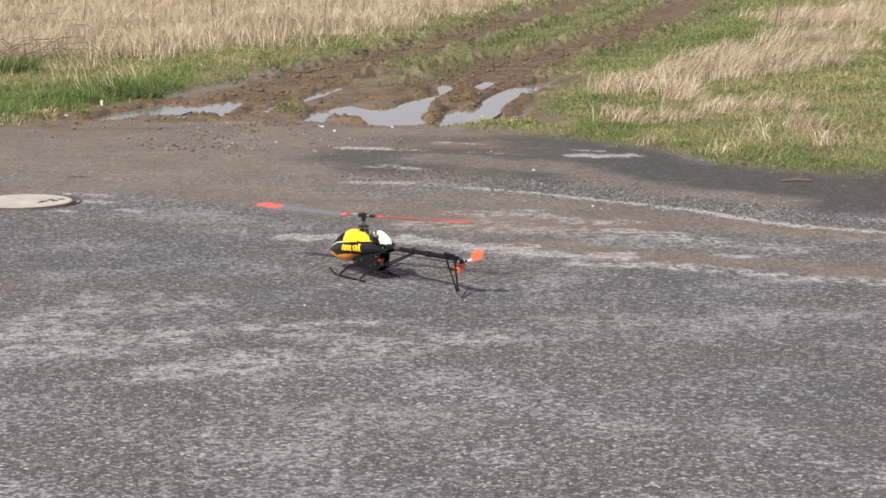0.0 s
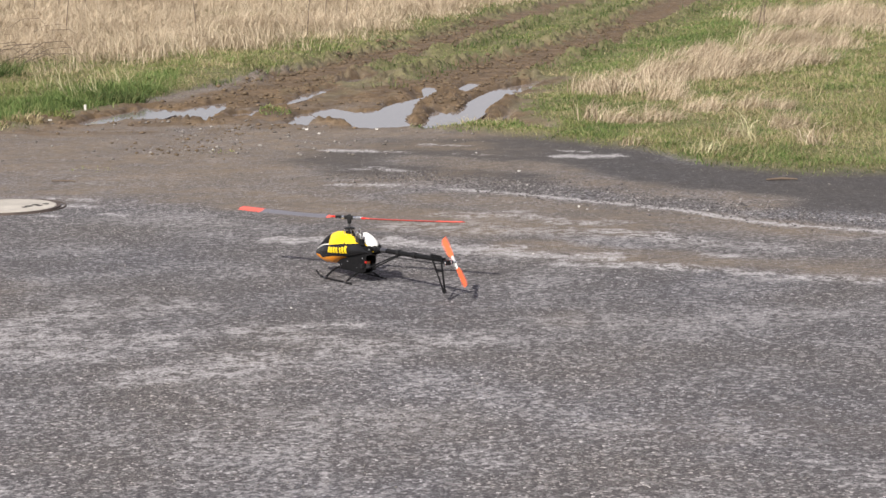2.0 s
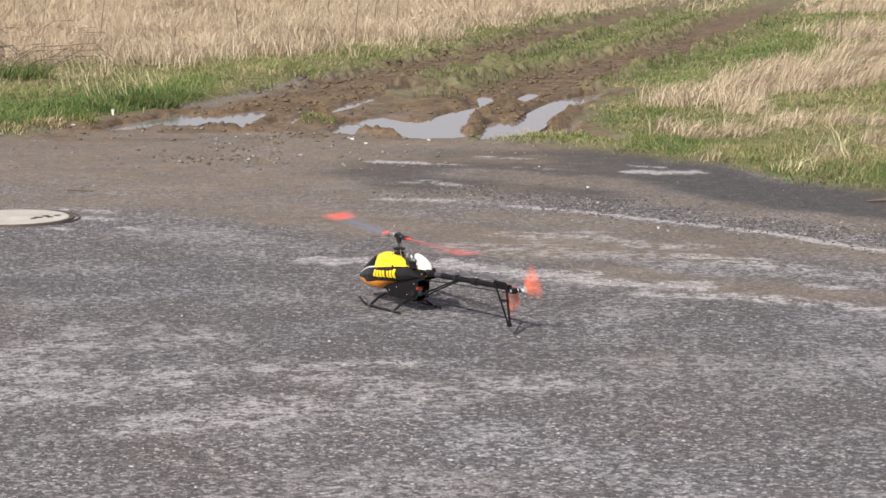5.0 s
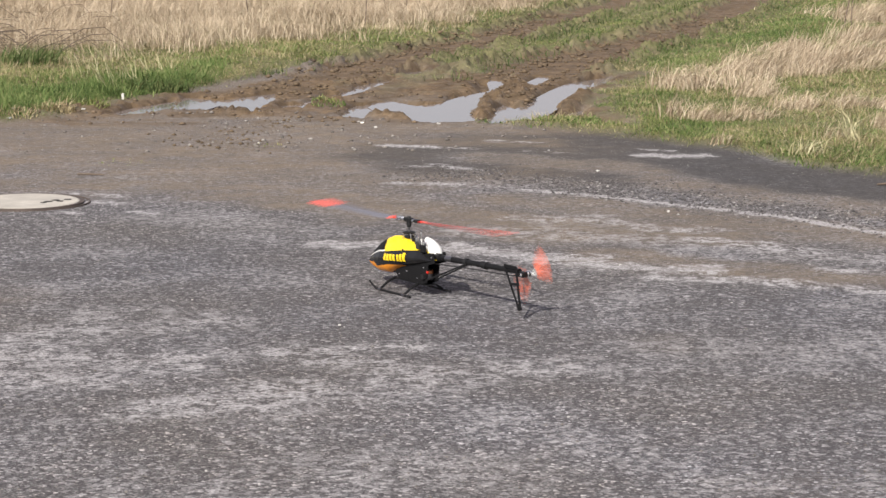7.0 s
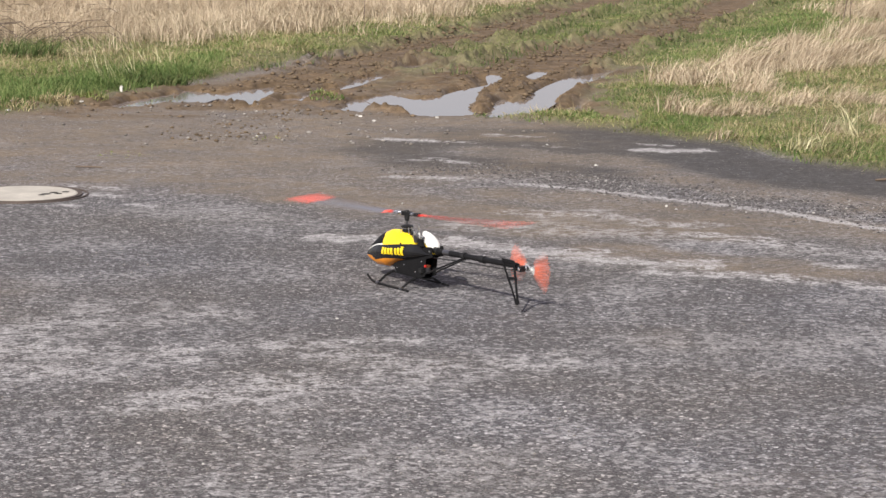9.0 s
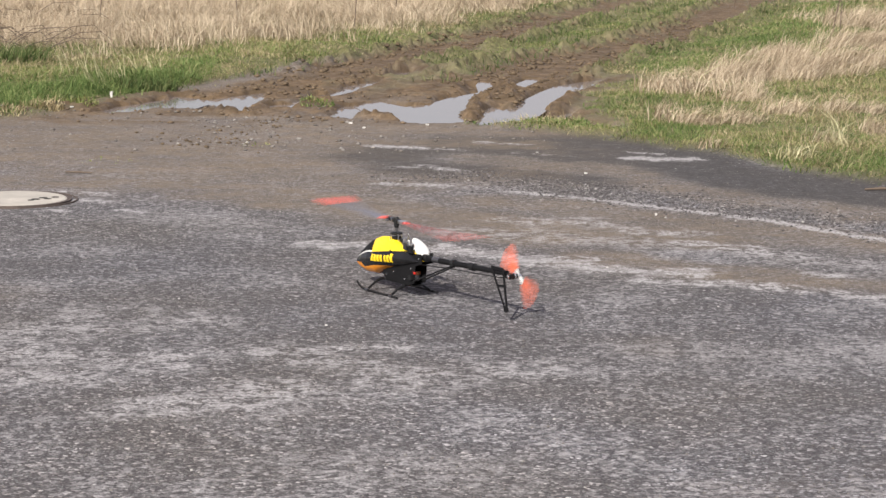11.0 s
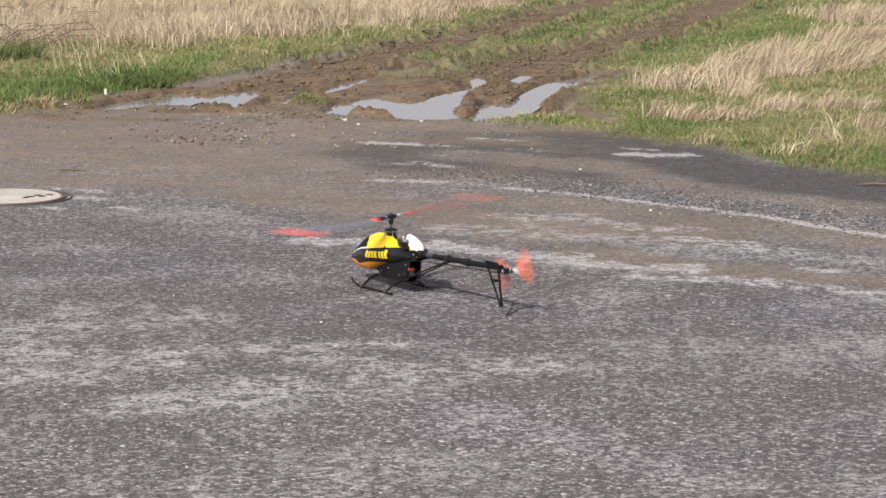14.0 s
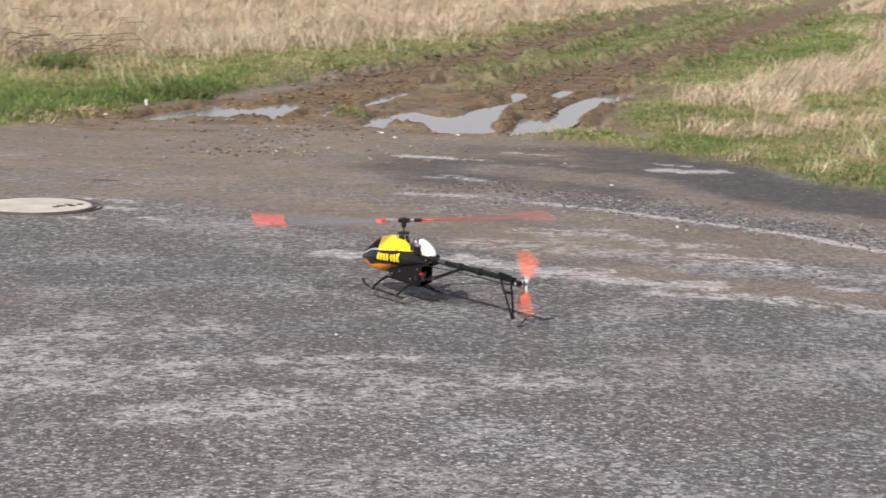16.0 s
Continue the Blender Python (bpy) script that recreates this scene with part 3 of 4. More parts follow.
# ---- field: grass, reeds, brambles ----
def blades(name, x, y, height, width, lean, material, seed, sway=0.5):
    """Loose blades, each a bent tapering strip, rooted at x, y."""
    rng = np.random.RandomState(seed)
    n = len(x)
    z = plan(x, y)[1] - 0.01
    turn = rng.rand(n) * 2 * np.pi
    fx, fy = np.cos(turn), np.sin(turn)
    swirl = wave_noise(x, y, 1.4, 90 + seed) * 9.0
    way = rng.normal(0.0, 1.0, (n, 2)) * sway + np.array(lean) + 0.8 * sway * np.stack([np.cos(swirl), np.sin(swirl)], 1)
    bend = height[:, None] * way * 0.75
    base = np.stack([x, y, z], 1)
    side = np.stack([fx, fy, np.zeros(n)], 1) * (width / 2)[:, None]
    mid = base + np.stack([bend[:, 0] * 0.35, bend[:, 1] * 0.35, height * 0.5 * np.clip(1.2 - 0.12 * (way ** 2).sum(1), 0.5, 1.1)], 1)
    drop = np.clip(1.05 - 0.22 * (way ** 2).sum(1), 0.3, 1.0)
    tip = base + np.stack([bend[:, 0] * 1.2, bend[:, 1] * 1.2, height * drop], 1)
    verts = np.stack([base - side, base + side, mid - side * 0.75, mid + side * 0.75, tip], 1).reshape(-1, 3)
    k = np.arange(n)[:, None] * 5
    tris = np.concatenate([k + np.array([[0, 1, 3]]), k + np.array([[0, 3, 2]]), k + np.array([[2, 3, 4]])])
    return mesh_arrays(name, verts, tris, material)


CLUMPS = [(2.86, 10.9, 0.42), (3.3, 11.2, 0.45), (3.8, 11.8, 0.5), (2.2, 9.8, 0.3), (2.66, 8.8, 0.26), (2.07, 6.9, 0.24), (2.41, 7.0, 0.26), (2.82, 7.7, 0.28),
          (3.2, 7.85, 0.24), (3.45, 7.7, 0.24), (4.34, 12.4, 0.6), (1.88, 7.5, 0.16), (3.7, 13.6, 0.5), (4.9, 15.2, 0.9), (6.2, 19.0, 1.5), (2.75, 5.6, 0.14), (3.2, 6.2, 0.2)]


def growth(x, y):
    """Shares of tall dead grass, lush green and fresh green at each place, and which side of the track it is."""
    n1, n2, n3 = wave_noise(x, y, 0.55, 21), wave_noise(x, y, 1.7, 22), wave_noise(x, y, 0.9, 23)
    on_left = x < np.interp(y, [p[1] for p in RUT_LEFT], [p[0] for p in RUT_LEFT])
    dry_y = np.interp(x, [p[0] for p in DRY_FROM], [p[1] for p in DRY_FROM])
    edge_y = np.interp(x, [p[0] for p in EDGE_LEFT], [p[1] for p in EDGE_LEFT])
    tall = smoothstep(-1.0, 1.6, y - dry_y + (n2 - 0.5) * 4.0) * (1 - 0.75 * smoothstep(0.5, 0.6, n3))
    lush = smoothstep(4.2, 1.2, y - edge_y + (n2 - 0.5) * 2.0) * smoothstep(-1.5, -1.9, x) * (0.5 + 0.5 * smoothstep(0.35, 0.55, n3))
    clump = np.zeros(np.shape(x))
    for cx, cy, r in CLUMPS:
        clump = np.maximum(clump, smoothstep(1.2, 0.4, np.hypot(x - cx, (y - cy) * 0.55) / (0.72 * r) + (n2 - 0.5) * 1.6))
    clump = np.maximum(clump, smoothstep(24, 28, y + (n1 - 0.5) * 6))
    track = np.interp(y, [p[1] for p in RUT_RIGHT], [p[0] for p in RUT_RIGHT])
    fresh = smoothstep(0.2, 0.5, x - track) * smoothstep(2.4, 1.2, x - track + (n2 - 0.5)) * smoothstep(11, 13, y) * (0.45 + 0.55 * smoothstep(0.4, 0.6, n2))
    fresh = np.maximum(fresh, smoothstep(0.9, 0.4, np.abs(y - np.interp(x, [p[0] for p in EDGE_RIGHT], [p[1] for p in EDGE_RIGHT]) - 0.3)) * smoothstep(2.3, 2.6, x) * 0.45)
    fresh = np.maximum(fresh, smoothstep(0.57, 0.66, n2) * 0.7)
    return np.where(on_left, tall, clump), np.where(on_left, lush, 0.0), np.where(on_left, 0.0, fresh), on_left


def field_points(count, seed, y0, y1, power):
    rng = np.random.RandomState(seed)
    y = y0 + (y1 - y0) * rng.rand(count) ** power
    half = 0.21 * (y + 10.0) + 0.9
    x = (rng.rand(count) * 2 - 1) * half + 0.4
    return x, y, rng.rand(count), rng.rand(count), rng


def make_field():
    x, y, r1, r2, rng = field_points(1150000, 31, 3.2, 37.0, 1.25)
    cover, _ = plan(x, y)
    tall, lush, fresh, on_left = growth(x, y)
    keep = (r1 < np.maximum(cover["sod"] ** 1.3, 0.04 * (y > 8.0))) & ((cover["rut"] < 0.45) | ((cover["rut"] < 0.9) & (rng.rand(len(x)) < 0.1))) & (cover["wet"] < -0.04)
    between = (~on_left) & (x < np.interp(y, [p[1] for p in RUT_RIGHT], [p[0] for p in RUT_RIGHT]))
    scale = (y + 10) / 20.0
    high, tuft, tuft2 = wave_noise(x, y, 1.1, 41), wave_noise(x, y, 3.5, 42), wave_noise(x, y, 7.0, 43)
    tuft = np.clip((tuft - 0.5) * 1.8 + 0.5, 0, 1)
    dead = np.where(on_left, tall * (0.55 + 0.5 * tuft), tall * (0.3 + 0.6 * tuft)) * np.where(between, 0.1, 1.0)
    thatch = (0.06 + 0.6 * smoothstep(0.3, 0.75, 0.5 * tuft2 + 0.5 * wave_noise(x, y, 2.0, 44))) * (1 - 0.85 * np.maximum(lush, fresh))
    rise = 0.45 + 0.55 * smoothstep(0.3, 1.3, cover["ruts"])
    rough = 0.6 + 0.8 * rng.rand(len(x))
    w = (0.003 + 0.0035 * rng.rand(len(x))) * scale
    is_dead = r2 < dead
    lain = (~is_dead) & (rng.rand(len(x)) < thatch)
    # dead standing grass
    h = (0.05 + 0.33 * high * (0.25 + tuft)) * rough * rise
    for side, size, lean, sway, name_label in ((on_left, 1.0, (0.12, -0.1), 0.75, "tall tan dead grass standing over the field"), (~on_left, 0.85, (0.95, -0.2), 0.6, "tan dead grass laid over by the wind")):
        k = keep & is_dead & side
        tagged(blades("dead_grass", x[k], y[k], h[k] * size, w[k], lean, DRY, 51, sway), name_label, "grass", kind="stuff")
    # flattened old grass between the green
    k = keep & lain
    h = (0.03 + 0.07 * tuft) * rough * rise * np.where(between, 0.5, 1.0)
    tagged(blades("matted_grass", x[k], y[k], h[k], w[k], (0.3, -0.15), THATCH, 54, 1.5), "short matted straw-coloured old grass in the field", "grass", kind="stuff")
    # green
    green = keep & ~is_dead & ~lain
    lively = rng.rand(len(x)) < np.clip(0.3 + lush + fresh * 0.85, 0, 1)
    h = (0.02 + 0.05 * high * (0.4 + tuft) + 0.1 * lush * (0.2 + tuft)) * rough * rise * np.where(between, 0.8, 1.0)
    k = green & lively
    tagged(blades("green_grass", x[k], y[k], h[k], w[k] * 1.2, (0.25, -0.1), GREEN, 52, 0.9), "short fresh green spring grass in the field", "grass", kind="stuff")
    k = green & ~lively
    tagged(blades("trodden_grass", x[k], y[k], h[k], w[k] * 1.2, (0.25, -0.1), MIXED, 53, 1.1), "short yellowish olive grass between the wheel ruts", "grass", kind="stuff")


make_field()


def make_tuft(name, at, count, spread, height, width, lean, material, label, seed, sway=0.35, category="grass tuft", group=""):
    rng = np.random.RandomState(seed)
    a, r = rng.rand(count) * 2 * np.pi, spread * np.sqrt(rng.rand(count))
    x, y = at[0] + r * np.cos(a), at[1] + r * np.sin(a)
    h = height * (0.5 + 0.6 * rng.rand(count))
    ob = blades(name, x, y, h, width * (0.7 + 0.6 * rng.rand(count)), lean, material, seed + 1, sway)
    return tagged(ob, label, category, group, "stuff")


for _k, (_x, _y, _n, _s, _h) in enumerate(((-2.46, 9.75, 18, 0.1, 0.44), (-2.32, 10.1, 12, 0.1, 0.4), (-2.2, 11.2, 14, 0.14, 0.3), (-2.72, 10.6, 10, 0.16, 0.3))):
    make_tuft("reed_clump", (_x, _y), _n, _s, _h, 0.0048, (-0.45, 0.0), REED, "clump of tall pale dry reed stalks in green grass", 60 + _k, 0.6, "reeds", "reeds by the ditch")
for _k, (_x, _y, _n, _s, _h) in enumerate(((2.42, 4.75, 60, 0.12, 0.16), (1.9, 7.0, 90, 0.2, 0.2), (2.15, 9.3, 140, 0.28, 0.26), (2.7, 9.6, 160, 0.3, 0.26),
                                           (2.8, 5.35, 40, 0.08, 0.3), (3.2, 5.0, 70, 0.14, 0.2), (2.0, 5.5, 40, 0.1, 0.1))):
    make_tuft("grass_tussock", (_x, _y), _n, _s, _h, 0.008, (0.2, -0.1), REED if _k in (0, 4) else DRY, "tussock of bleached dead grass on the field edge", 80 + _k, 0.7, "grass tussock", "tussocks")
for _k, (_x, _y, _n, _s, _h) in enumerate(((2.75, 10.6, 260, 0.22, 0.3), (2.95, 11.2, 300, 0.26, 0.34), (3.3, 11.3, 300, 0.28, 0.36), (3.7, 11.9, 320, 0.32, 0.36), (4.3, 12.6, 320, 0.4, 0.36),
                                           (2.2, 9.8, 130, 0.18, 0.2), (2.66, 8.9, 140, 0.2, 0.2), (2.1, 6.95, 150, 0.18, 0.11), (2.41, 7.05, 170, 0.2, 0.12), (2.82, 7.8, 170, 0.2, 0.15),
                                           (4.9, 15.2, 320, 0.6, 0.38), (3.4, 7.75, 120, 0.18, 0.14))):
    make_tuft("dead_grass_clump", (_x, _y), _n, _s, _h, 0.0055, (1.0, -0.25), DRY, "bleached dead grass clump laid over by the wind", 140 + _k, 0.5, "grass clump", "dead grass clumps")
for _k, (_x, _y, _n, _s, _h) in enumerate(((-2.05, 9.6, 520, 0.26, 0.13), (-3.5, 12.2, 420, 0.3, 0.2), (-2.75, 8.9, 420, 0.35, 0.09), (0.62, 7.12, 150, 0.18, 0.035), (0.95, 6.85, 180, 0.2, 0.04),
                                           (-0.62, 8.35, 120, 0.14, 0.045), (1.25, 6.65, 200, 0.2, 0.05), (2.6, 4.5, 200, 0.3, 0.06), (-0.95, 5.6, 26, 0.12, 0.03),
                                           (-1.8, 4.7, 70, 0.2, 0.02), (-2.62, 7.75, 260, 0.16, 0.07), (-2.9, 7.4, 240, 0.2, 0.06), (-2.4, 8.15, 200, 0.14, 0.06), (-3.2, 7.2, 200, 0.2, 0.07), (-0.68, 8.55, 160, 0.12, 0.045))):
    make_tuft("green_tuft", (_x, _y), _n, _s, _h, 0.009, (0.1, -0.05), DARK_GREEN if _k < 2 else GREEN if _k < 8 else THATCH if _k in (10, 11) else MIXED, "low clump of lush green grass beside mud", 100 + _k, 0.6, "grass tuft", "green tufts")


def make_bramble(at, count, spread, seed, height):
    rng = random.Random(seed)
    bm = bmesh.new()
    for _ in range(count):
        x, y = at[0] + rng.uniform(-spread, spread), at[1] + rng.uniform(-spread, spread) * 0.7
        a, reach = rng.uniform(-0.6, 0.6) + (0 if rng.random() < 0.6 else math.pi), rng.uniform(0.3, 0.9)
        z0, top = float(ground_height(x, y)[0]) - 0.01, rng.uniform(0.4, 1.0) * height
        pts = [(x + reach * k * math.cos(a), y + reach * k * math.sin(a), z0 + top * math.sin(min(k * 2.3, 2.6)) * (1 if k < 1 else 0.6)) for k in (0, 0.25, 0.5, 0.8, 1.05)]
        rod(bm, pts, 0.004, 4, [0.0045, 0.004, 0.0035, 0.003, 0.0015])
    ob = part("bramble", bm, STEM)
    return tagged(ob, "tangle of bare brown bramble stems in dead grass", "bramble", "brambles", "stuff")


make_bramble((-4.0, 13.6), 34, 0.7, 3, 0.28)
make_bramble((-4.7, 17.0), 18, 0.9, 4, 0.35)


def make_stalks():
    rng = random.Random(8)
    for _ in range(34):
        x, y = (rng.uniform(-7.5, 1.5), rng.uniform(17, 27)) if rng.random() < 0.8 else (rng.uniform(4.5, 8.5), rng.uniform(16, 24))
        if x > -0.9 + (y - 12) * 0.25 and x < 3:
            continue
        z, h = float(ground_height(x, y)[0]) - 0.02, rng.uniform(0.4, 0.75)
        bm = bmesh.new()
        lean = rng.uniform(-0.12, 0.22)
        rod(bm, [(x, y, z), (x + lean * h * 0.4, y, z + h * 0.5), (x + lean * h, y, z + h)], 0.004, 5, [0.007, 0.0055, 0.003])
        for _b in range(rng.randint(2, 5)):
            k = rng.uniform(0.5, 0.95)
            s = rng.choice((-1, 1))
            p = Vector((x + lean * h * k, y, z + h * k))
            rod(bm, [p, p + Vector((s * 0.05, rng.uniform(-0.04, 0.04), 0.09))], 0.003, 4, [0.004, 0.002])
        tagged(part("weed_stalk", bm, STEM), "dead branching weed stalk standing among dry grass", "weed", "dead weed stalks")


make_stalks()
bm = bmesh.new()
rod(bm, [(2.3, 9.75, 0.02), (2.5, 10.0, 0.13), (2.72, 10.3, 0.22)], 0.004, 5, [0.006, 0.005, 0.003])
tagged(part("reed_stalk", bm, REED), "single long bleached reed stalk leaning over short grass", "reed")


def make_fringe():
    """Grass hanging on the crumbling lips of the ruts."""
    rng = np.random.RandomState(301)
    for line, name, count in ((RUT_LEFT, "lip_grass", 3400), (RUT_RIGHT, "lip_grass", 2400)):
        y = rng.uniform(10.5, 25.0, count)
        away = np.where(rng.rand(count) < 0.55, -1, 1) * rng.normal(0.6, 0.12, count)
        x = np.interp(y, [p[1] for p in line], [p[0] for p in line]) + away
        k = (wave_noise(x, y, 1.6, 302) > 0.5) & (plan(x, y)[0]["wet"] < -0.05)
        ob = blades(name, x[k], y[k], 0.05 + 0.08 * rng.rand(k.sum()), 0.007 * (y[k] + 10) / 20, (0.2, -0.1), DARK_GREEN, 303, 0.9)
        tagged(ob, "dark green grass fringing a muddy wheel rut", "grass", kind="stuff")


make_fringe()


# ---- yard: loose stones, clods, manhole, litter ----
def make_stones(name, x, y, size, material, label, seed, flat=0.6):
    """Many small angular pieces, each a squashed eight-sided lump."""
    rng = np.random.RandomState(seed)
    n = len(x)
    z = plan(x, y)[1]
    shape = np.array([(1, 0, 0), (0.3, 0.95, 0.1), (-0.8, 0.55, 0), (-0.8, -0.6, 0.1), (0.35, -0.9, 0), (0.1, 0.05, 1), (0, 0, -0.8)])
    faces = np.array([(0, 1, 5), (1, 2, 5), (2, 3, 5), (3, 4, 5), (4, 0, 5), (1, 0, 6), (2, 1, 6), (3, 2, 6), (4, 3, 6), (0, 4, 6)])
    a = rng.rand(n) * 2 * np.pi
    pts = shape[None] * (0.75 + 0.5 * rng.rand(n, 7, 1)) * size[:, None, None] / 2
    c, s = np.cos(a)[:, None], np.sin(a)[:, None]
    px, py = pts[:, :, 0] * c - pts[:, :, 1] * s, pts[:, :, 0] * s + pts[:, :, 1] * c
    verts = np.stack([px + x[:, None], py + y[:, None], pts[:, :, 2] * flat + (z + size * 0.12)[:, None]], 2).reshape(-1, 3)
    tris = (np.arange(n)[:, None, None] * 7 + faces[None]).reshape(-1, 3)
    ob = mesh_arrays(name, verts, tris, material)
    return tagged(ob, label, "gravel", kind="stuff")


def scatter_stones():
    rng = np.random.RandomState(77)
    n = 9000
    y = -5.0 + 12.2 * rng.rand(n) ** 1.1
    x = (rng.rand(n) * 2 - 1) * (0.2 * (y + 10) + 0.35) + 0.1
    cover, _ = plan(x, y)
    k = (cover["sod"] < 0.4) & (np.hypot(x + 2.1, y - 2.84) > 0.4)
    size = 0.004 + 0.005 * rng.rand(n) ** 2 + 0.005 * (rng.rand(n) < 0.06)
    make_stones("gravel", x[k], y[k], size[k], STONE, "small loose grey and white stones scattered on tarmac", 78)
    # a band of coarse chippings along the dark coat
    n = 7000
    t = rng.rand(n) ** 0.8
    line = np.array([(-0.1, 4.1), (0.45, 4.0), (0.85, 3.55), (1.17, 3.3), (1.63, 2.85), (2.05, 2.42), (2.5, 1.9), (3.5, 1.3)])
    u = t * (len(line) - 1)
    x = np.interp(u, range(len(line)), line[:, 0]) + rng.normal(0, 0.16, n)
    y = np.interp(u, range(len(line)), line[:, 1]) + rng.normal(0, 0.22, n)
    make_stones("chippings", x, y, 0.005 + 0.016 * rng.rand(n) ** 3, GRIT, "band of loose dark grey chippings on tarmac", 79)
    # clods and stones in the silt before the puddles
    n = 1100
    x, y = rng.uniform(-3.0, 1.0, n), rng.uniform(5.2, 8.6, n)
    cover, _ = plan(x, y)
    k = (cover["wet"] < -0.1) & (cover["sod"] < 0.6) & (rng.rand(n) < 0.35 + 0.65 * (np.hypot(x + 0.9, (y - 6.6) * 0.6) < 0.7))
    make_stones("rubble", x[k], y[k], (0.012 + 0.03 * rng.rand(n) ** 3)[k], STONE, "broken stones lying in brown silt", 80)
    n = 230
    pick = rng.randint(0, 5, n)
    spots = np.array([(-1.3, 5.7), (-1.05, 5.7), (-0.92, 7.0), (-0.75, 7.2), (-1.2, 6.4)])
    x, y = spots[pick, 0] + rng.normal(0, 0.2, n), spots[pick, 1] + rng.normal(0, 0.25, n)
    ob = make_stones("dirt_clods", x, y, 0.008 + 0.034 * rng.rand(n) ** 3, CLOD_DARK, "dark crumbs of earth dropped on the silty yard", 83)
    tagged(ob, category="mud")
    n = 2600
    which = rng.rand(n) < 0.5
    t = rng.rand(n)
    lx = np.where(which, np.interp(t * 12 + 9, [p[1] for p in RUT_LEFT], [p[0] for p in RUT_LEFT]), np.interp(t * 12 + 8.6, [p[1] for p in RUT_RIGHT], [p[0] for p in RUT_RIGHT]))
    y = t * 12 + np.where(which, 9, 8.6) + rng.normal(0, 0.1, n)
    x = lx + np.where(rng.rand(n) < 0.5, 0.26, -0.26) + rng.normal(0, 0.11, n)
    cover, _ = plan(x, y)
    k = cover["wet"] < -0.02
    ob = make_stones("mud_clods", x[k], y[k], (0.012 + 0.065 * rng.rand(n) ** 3)[k], CLOD_DARK, "dark wet clods of earth thrown up along the ruts", 81)
    tagged(ob, category="mud")
    n = 500
    x, y = rng.uniform(-3.2, 0.9, n), rng.uniform(6.9, 9.6, n)
    cover, _ = plan(x, y)
    k = (cover["wet"] < 0.03) & (cover["rut"] > 0.3)
    ob = make_stones("mud_lumps", x[k], y[k], (0.012 + 0.05 * rng.rand(n) ** 3)[k], CLOD, "lumps of wet brown mud round the puddles", 82)
    tagged(ob, category="mud")


scatter_stones()


def make_manhole(at):
    root = new("manhole_cover")
    root.location = (*at, 0.002)
    bm = bmesh.new()
    for r0, r1, z in ((0.3, 0.322, 0.006), (0.345, 0.355, 0.004)):
        rings = []
        for r, h in ((r0, -0.02), (r0, z), (r1, z), (r1, -0.02)):
            rings.append([bm.verts.new((r * math.cos(a), r * math.sin(a), h)) for a in (2 * math.pi * k / 48 for k in range(48))])
        for p, q in zip(rings, rings[1:] + rings[:1]):
            for k in range(48):
                bm.faces.new((p[k], p[(k + 1) % 48], q[(k + 1) % 48], q[k]))
    part("frame_ring", bm, IRON, root, "rusty iron frame ring")
    bm = bmesh.new()
    lathe(bm, [(0.296, -0.02), (0.296, 0.006), (0.285, 0.01), (0.02, 0.011)], sides=48)
    part("concrete_lid", bm, CONCRETE, root, "pale dusty concrete lid")
    # lifting holes as solid discs, the shade inside them given as near-black colour
    for k, (x, y, s) in enumerate(((0.14, -0.06, 0.024), (0.17, 0.0, 0.022), (0.2, -0.04, 0.02), (0.23, 0.03, 0.02), (0.12, -0.1, 0.018))):
        bm = bmesh.new()
        lathe(bm, [(s, 0.0), (s, 0.0125), (s * 0.6, 0.013)], at=(x, y, 0), sides=12)
        part("lifting_hole_disc", bm, HOLE_SHADE, root)
    tagged(root, "round manhole cover with pale concrete lid set in tarmac", "manhole cover")


make_manhole((-2.07, 2.84))


def make_scrap(name, at, size, material, label, category, seed, turn=0):
    bm = bmesh.new()
    box(bm, size, (0, 0, size[2] / 2), bevel=min(size) * 0.3)
    rng = random.Random(seed)
    for v in bm.verts:
        v.co += Vector((rng.uniform(-1, 1) * size[0], rng.uniform(-1, 1) * size[1], rng.uniform(-0.4, 1) * size[2])) * 0.12
    ob = part(name, bm, material)
    ob.matrix_basis = pose(at[0], at[1], max(0.0, float(ground_height(*at)[0])) - 0.001, 0, 0, turn)
    return tagged(ob, label, category)


make_scrap("cup", (-2.25, 8.86), (0.022, 0.022, 0.05), LITTER, "small white plastic cup standing in the ditch", "litter", 1)
for _k, (_x, _y, _s) in enumerate(((-0.35, 7.07, 0.05), (-2.43, 7.9, 0.05), (1.33, 2.42, 0.03), (0.19, 7.0, 0.04), (-2.86, 7.2, 0.06), (-0.25, 6.75, 0.04))):
    make_scrap("paper_scrap", (_x, _y), (_s * 0.5, _s * 0.4, 0.012), LITTER, "pale scrap of litter lying on wet silt", "litter", _k + 5, _k * 37)
for _k, (_x, _y, _s) in enumerate(((-0.28, -0.78, 0.016), (0.93, 0.68, 0.014), (1.3, -0.3, 0.012), (-0.9, -0.2, 0.012), (0.5, -2.4, 0.012), (-0.6, -3.1, 0.012), (1.1, 4.2, 0.025))):
    make_scrap("white_stone", (_x, _y), (_s * 0.6, _s * 0.5, _s * 0.35), LITTER, "single white stone lying on grey tarmac", "stone", _k + 15, _k * 51)
bm = bmesh.new()
rod(bm, [(-1.95, 4.06, 0.006), (-1.87, 4.03, 0.009), (-1.79, 4.02, 0.006)], 0.006, 6, [0.004, 0.006, 0.003])
tagged(part("stick", bm, STEM), "short dark stick lying on silty tarmac", "stick")
bm = bmesh.new()
rod(bm, [(2.62, 3.5, 0.008), (2.72, 3.52, 0.012), (2.82, 3.51, 0.008)], 0.009, 6, [0.006, 0.009, 0.005])
tagged(part("stick", bm, STEM), "short brown stick lying at the field edge", "stick")


